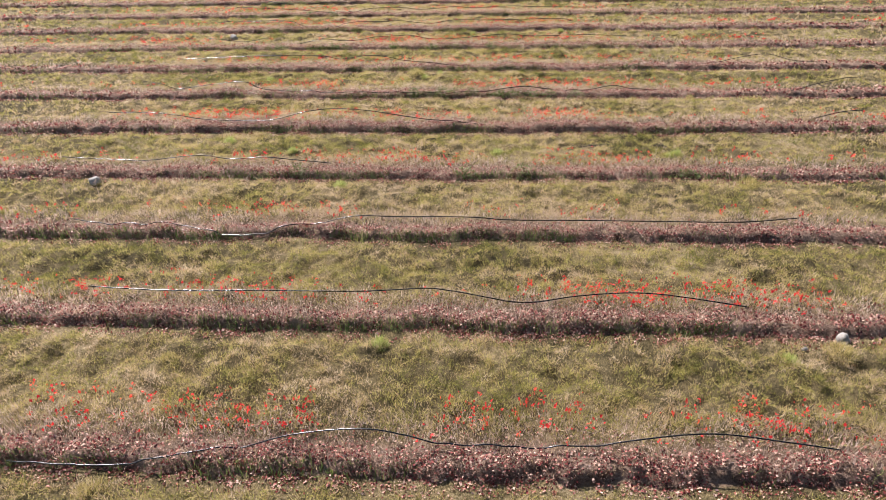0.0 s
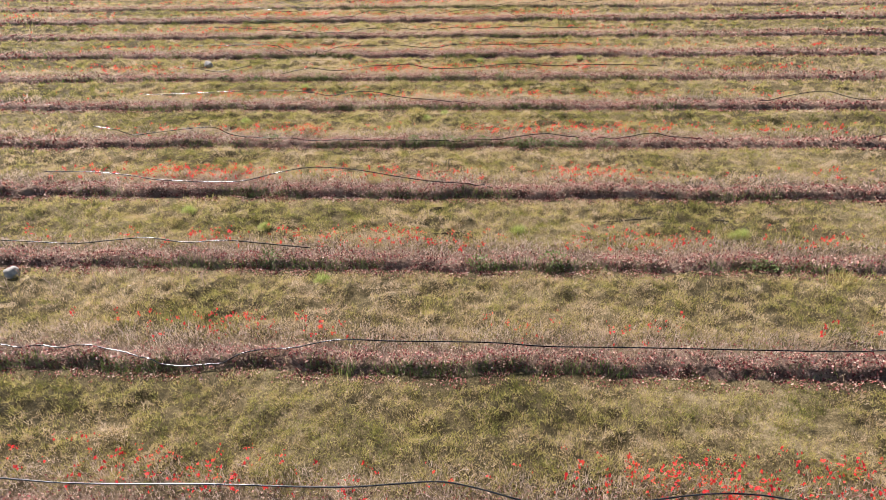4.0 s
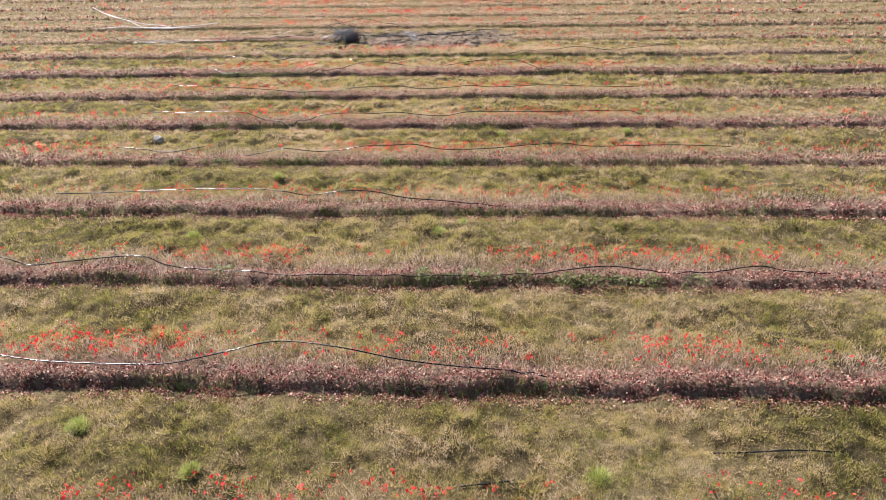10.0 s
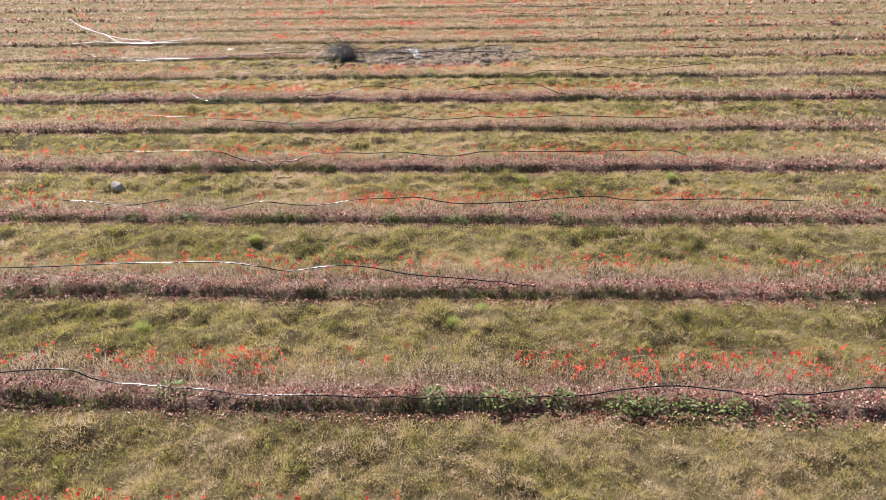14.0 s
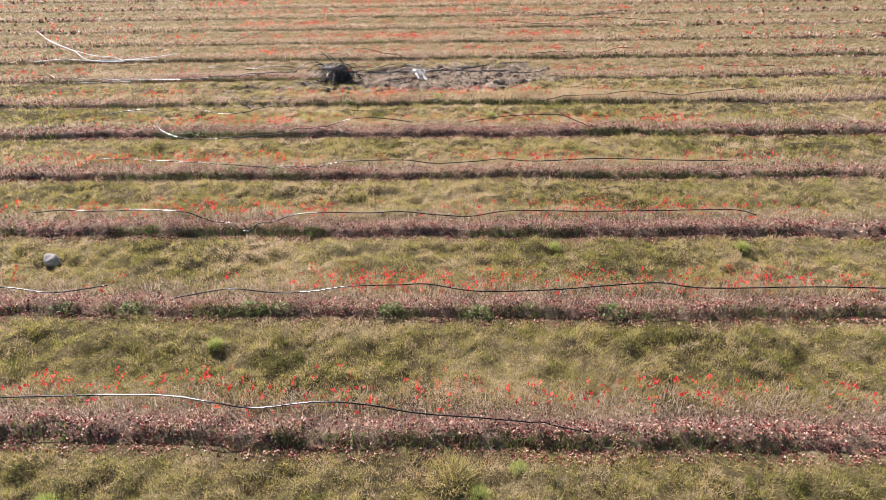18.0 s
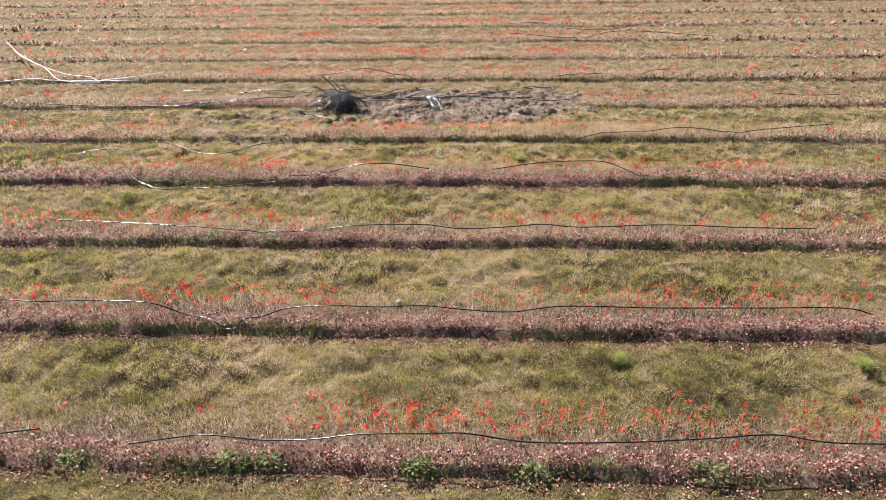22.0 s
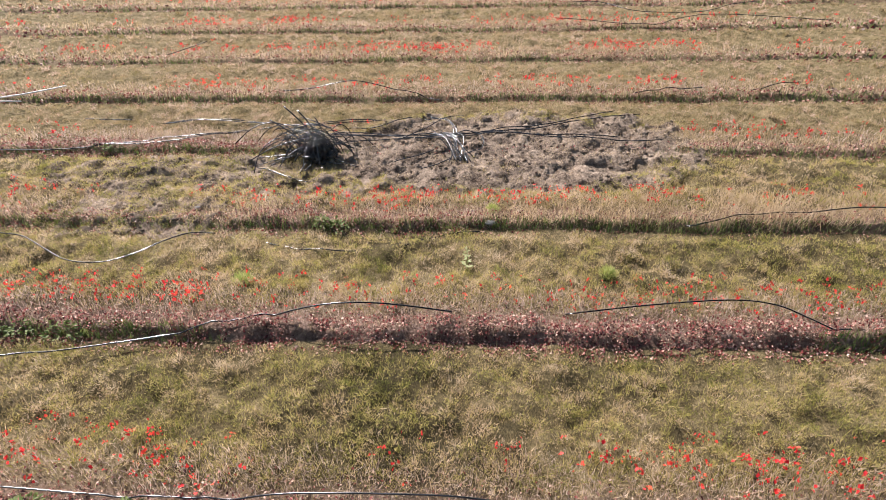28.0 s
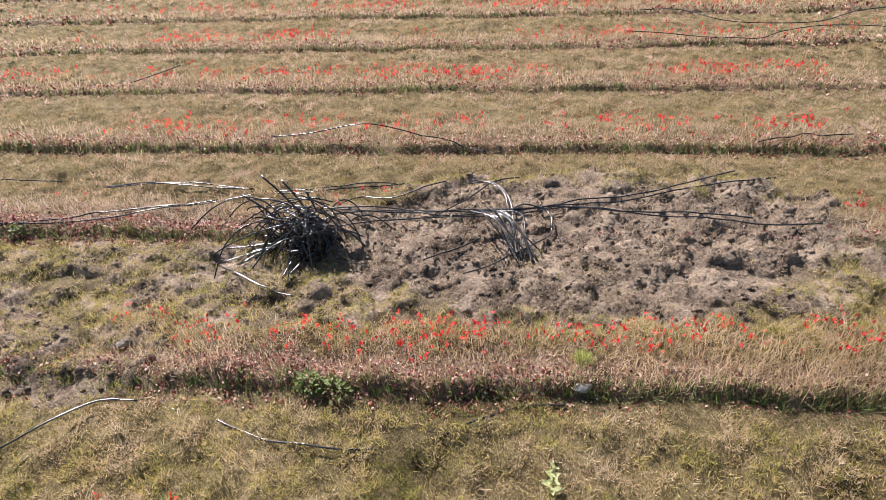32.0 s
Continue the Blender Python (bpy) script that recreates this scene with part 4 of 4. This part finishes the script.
def leafy_weed(x, y, wide, r):
    ob = thing("leafy_weed", "bushy dark green broad-leaved weed on a row's edge", "weed", "green weeds", at=(x, y, ground_at(x, y)))
    for i in range(3):
        a = i * 2.1 + r.random()
        part("stem", tube("stem", [(0, 0, -0.01), (0.03 * math.cos(a), 0.03 * math.sin(a), 0.06), (0.07 * math.cos(a), 0.06 * math.sin(a), 0.10)], 0.004, 5, GREEN), ob)
    for i in range(90):
        a, q = r.uniform(0, 6.28), r.random() ** 0.6
        leaf = part("leaf", LEAVES[i % 5], ob)
        s = r.uniform(0.022, 0.042)
        leaf.matrix_basis = pose(wide * q * math.cos(a), 0.65 * wide * q * math.sin(a), 0.015 + 0.13 * (1 - q * q) * r.random() ** 0.6,
                                 math.degrees(r.gauss(0, 0.35)), math.degrees(r.gauss(-0.25, 0.4)), math.degrees(a)) @ Matrix.Scale(s, 4)
    return ob


def tuft_mesh(seed, wide, tall, material):
    """A domed tuft: short blades springing from all its heights, a few long ones on top."""
    r = np.random.default_rng(seed)
    n = 620
    a, q = r.uniform(0, 6.28, n), r.random(n) ** 0.6
    x, y = wide * 0.5 * q * np.cos(a), wide * 0.5 * q * np.sin(a)
    rise = tall * 0.6 * r.random(n) * (1 - q * q)
    v = blades(x, y, rise - 0.01, tall * r.uniform(0.25, 0.65, n), r.uniform(0.004, 0.008, n), 0.1 + 1.0 * q * r.random(n) + np.abs(r.normal(0, 0.2, n)), a + r.normal(0, 0.7, n))
    return mesh_from("foliage", v, triangles(n), material)


spots = random.Random(11)
for x, y in [(-0.61, 5.42), (1.95, 5.36), (2.85, 5.40), (5.25, 5.34), (-1.58, 9.07), (0.87, 9.05), (1.42, 9.03), (1.69, 9.05), (2.01, 9.04),
             (2.61, 8.98), (2.85, 8.98), (3.09, 8.97), (3.33, 8.97), (3.57, 8.96), (4.09, 8.96), (-1.46, 12.58), (-1.13, 12.6), (1.03, 12.55),
             (-2.81, 12.58), (-3.62, 12.6), (2.46, 12.58), (0.10, 12.56), (-4.55, 17.97), (-4.25, 17.97), (-3.96, 17.97), (-3.59, 17.95), (-2.17, 16.22),
             (-2.85, 16.22), (-4.95, 21.55), (-1.60, 19.74), (-1.43, 19.70)]:
    leafy_weed(x, y, spots.uniform(0.13, 0.2) if y < 19 else spots.uniform(0.07, 0.11), spots)

TUFTS = {"lime": [tuft_mesh(320 + i, 0.22, 0.16, LIME) for i in range(3)], "ochre": [tuft_mesh(330 + i, 0.34, 0.14, OCHRE) for i in range(3)]}
WORDS = {"lime": "bright yellow-green grass tuft standing out of the sward", "ochre": "broad ochre grass tuft in the dry sward"}
for kind, x, y, s in [("lime", 1.15, 1.5, 1.0), ("lime", 5.13, 1.36, 0.9), ("ochre", -0.89, 1.2, 0.7), ("ochre", -0.89, -0.29, 1.0), ("ochre", 5.61, 1.41, 1.1), ("ochre", 6.08, 5.12, 1.5),
                      ("lime", -0.87, 6.09, 0.8), ("lime", 5.25, 5.99, 1.0), ("ochre", -3.22, 7.95, 0.9), ("ochre", -1.81, 7.84, 1.2), ("lime", 0.11, 5.03, 1.0),
                      ("lime", -2.08, 6.6, 1.1), ("lime", 1.0, 10.24, 1.0), ("ochre", 0.80, 10.40, 1.4), ("lime", 1.33, 10.48, 0.8), ("lime", 2.02, 14.0, 0.9),
                      ("lime", 2.46, 6.14, 1.1), ("lime", -1.67, 11.99, 0.9), ("lime", -2.18, 18.71, 1.1), ("ochre", -1.60, 18.63, 0.8), ("lime", 1.37, 18.87, 0.9),
                      ("lime", 4.31, 13.85, 0.9), ("ochre", -5.10, 15.85, 1.0), ("lime", -2.36, 10.09, 1.0), ("lime", -0.85, 6.12, 0.7), ("lime", 0.27, 20.0, 0.8),
                      ("ochre", -2.2, 6.31, 0.9), ("ochre", 0.39, 7.5, 0.9), ("lime", 5.14, 5.98, 0.8)]:
    ob = thing("grass_tuft", WORDS[kind], "grass tuft", "grass tufts", at=(x, y, ground_at(x, y)))
    ob.rotation_euler, ob.scale = (0, 0, spots.uniform(0, 6.28)), (0.8 * s, 0.8 * s, 0.8 * s)
    part("foliage", TUFTS[kind][spots.randrange(3)], ob)


def tall_weed(x, y, tall):
    ob = thing("tall_weed", "single tall pale-leaved weed in the grass", "weed", at=(x, y, ground_at(x, y)))
    part("stem", tube("stem", [(0, 0, -0.02), (0.01, 0, tall * 0.5), (0.0, 0.01, tall)], 0.006, 6, PALE), ob)
    r = np.random.default_rng(9)
    for i in range(16):
        h = tall * (0.12 + 0.85 * i / 15)
        a, l = i * 2.4, 0.078 * (1 - 0.6 * i / 15)
        out = np.array([math.cos(a), math.sin(a), 0.35])
        side = np.array([-math.sin(a), math.cos(a), 0]) * l * 0.27
        base = np.array([0, 0, h])
        mid = base + out * l * 0.5
        tip = base + out * l * np.array([1, 1, 0.55])
        me = mesh_from("leaf", [base, mid + side, tip, mid - side, mid - np.array([0, 0, 0.012])], [[0, 4, 1], [1, 4, 2], [2, 4, 3], [3, 4, 0]], PALE)
        part("leaf", me, ob)


tall_weed(0.0, 19.03, 0.28)


def dead_weed(seed):
    """A bare upright stalk with a few side twigs."""
    r = random.Random(seed)
    ob = thing("dead_weed", "thin grey-brown dead weed stalk standing in the grass", "weed", "dead weed stalks")
    tall, dx, dy = r.uniform(0.16, 0.27), r.uniform(-0.03, 0.03), r.uniform(-0.03, 0.03)
    part("stem", tube("stem", [(0, 0, -0.02), (dx * 0.4, dy * 0.4, tall * 0.5), (dx, dy, tall)], 0.0035, 5, STEM), ob)
    for i in range(r.randint(4, 7)):
        h, a, l = tall * r.uniform(0.35, 0.95), r.uniform(0, 6.28), r.uniform(0.03, 0.07)
        x0, y0 = dx * h / tall, dy * h / tall
        part("twig", tube("twig", [(x0, y0, h), (x0 + l * 0.6 * math.cos(a), y0 + l * 0.6 * math.sin(a), h + l * 0.5), (x0 + l * math.cos(a), y0 + l * math.sin(a), h + l)], 0.0022, 4, STEM), ob)
    return ob


stalks = [dead_weed(i) for i in range(4)]
places = [(-4.0, 4.85), (-3.45, 4.92), (-3.3, 4.55), (-3.05, 5.0), (-2.85, 4.6), (-2.7, 4.95), (-2.45, 4.75), (-2.3, 5.05), (-1.95, 4.9), (-1.55, 5.0), (-3.75, 4.5), (-1.2, 4.8)]
for i, (x, y) in enumerate(places):
    m = pose(x, y, ground_at(x, y), 0, 0, spots.uniform(0, 360))
    if i < 4:
        stalks[i].matrix_basis = m
    else:
        copy_thing(stalks[i % 4], m)
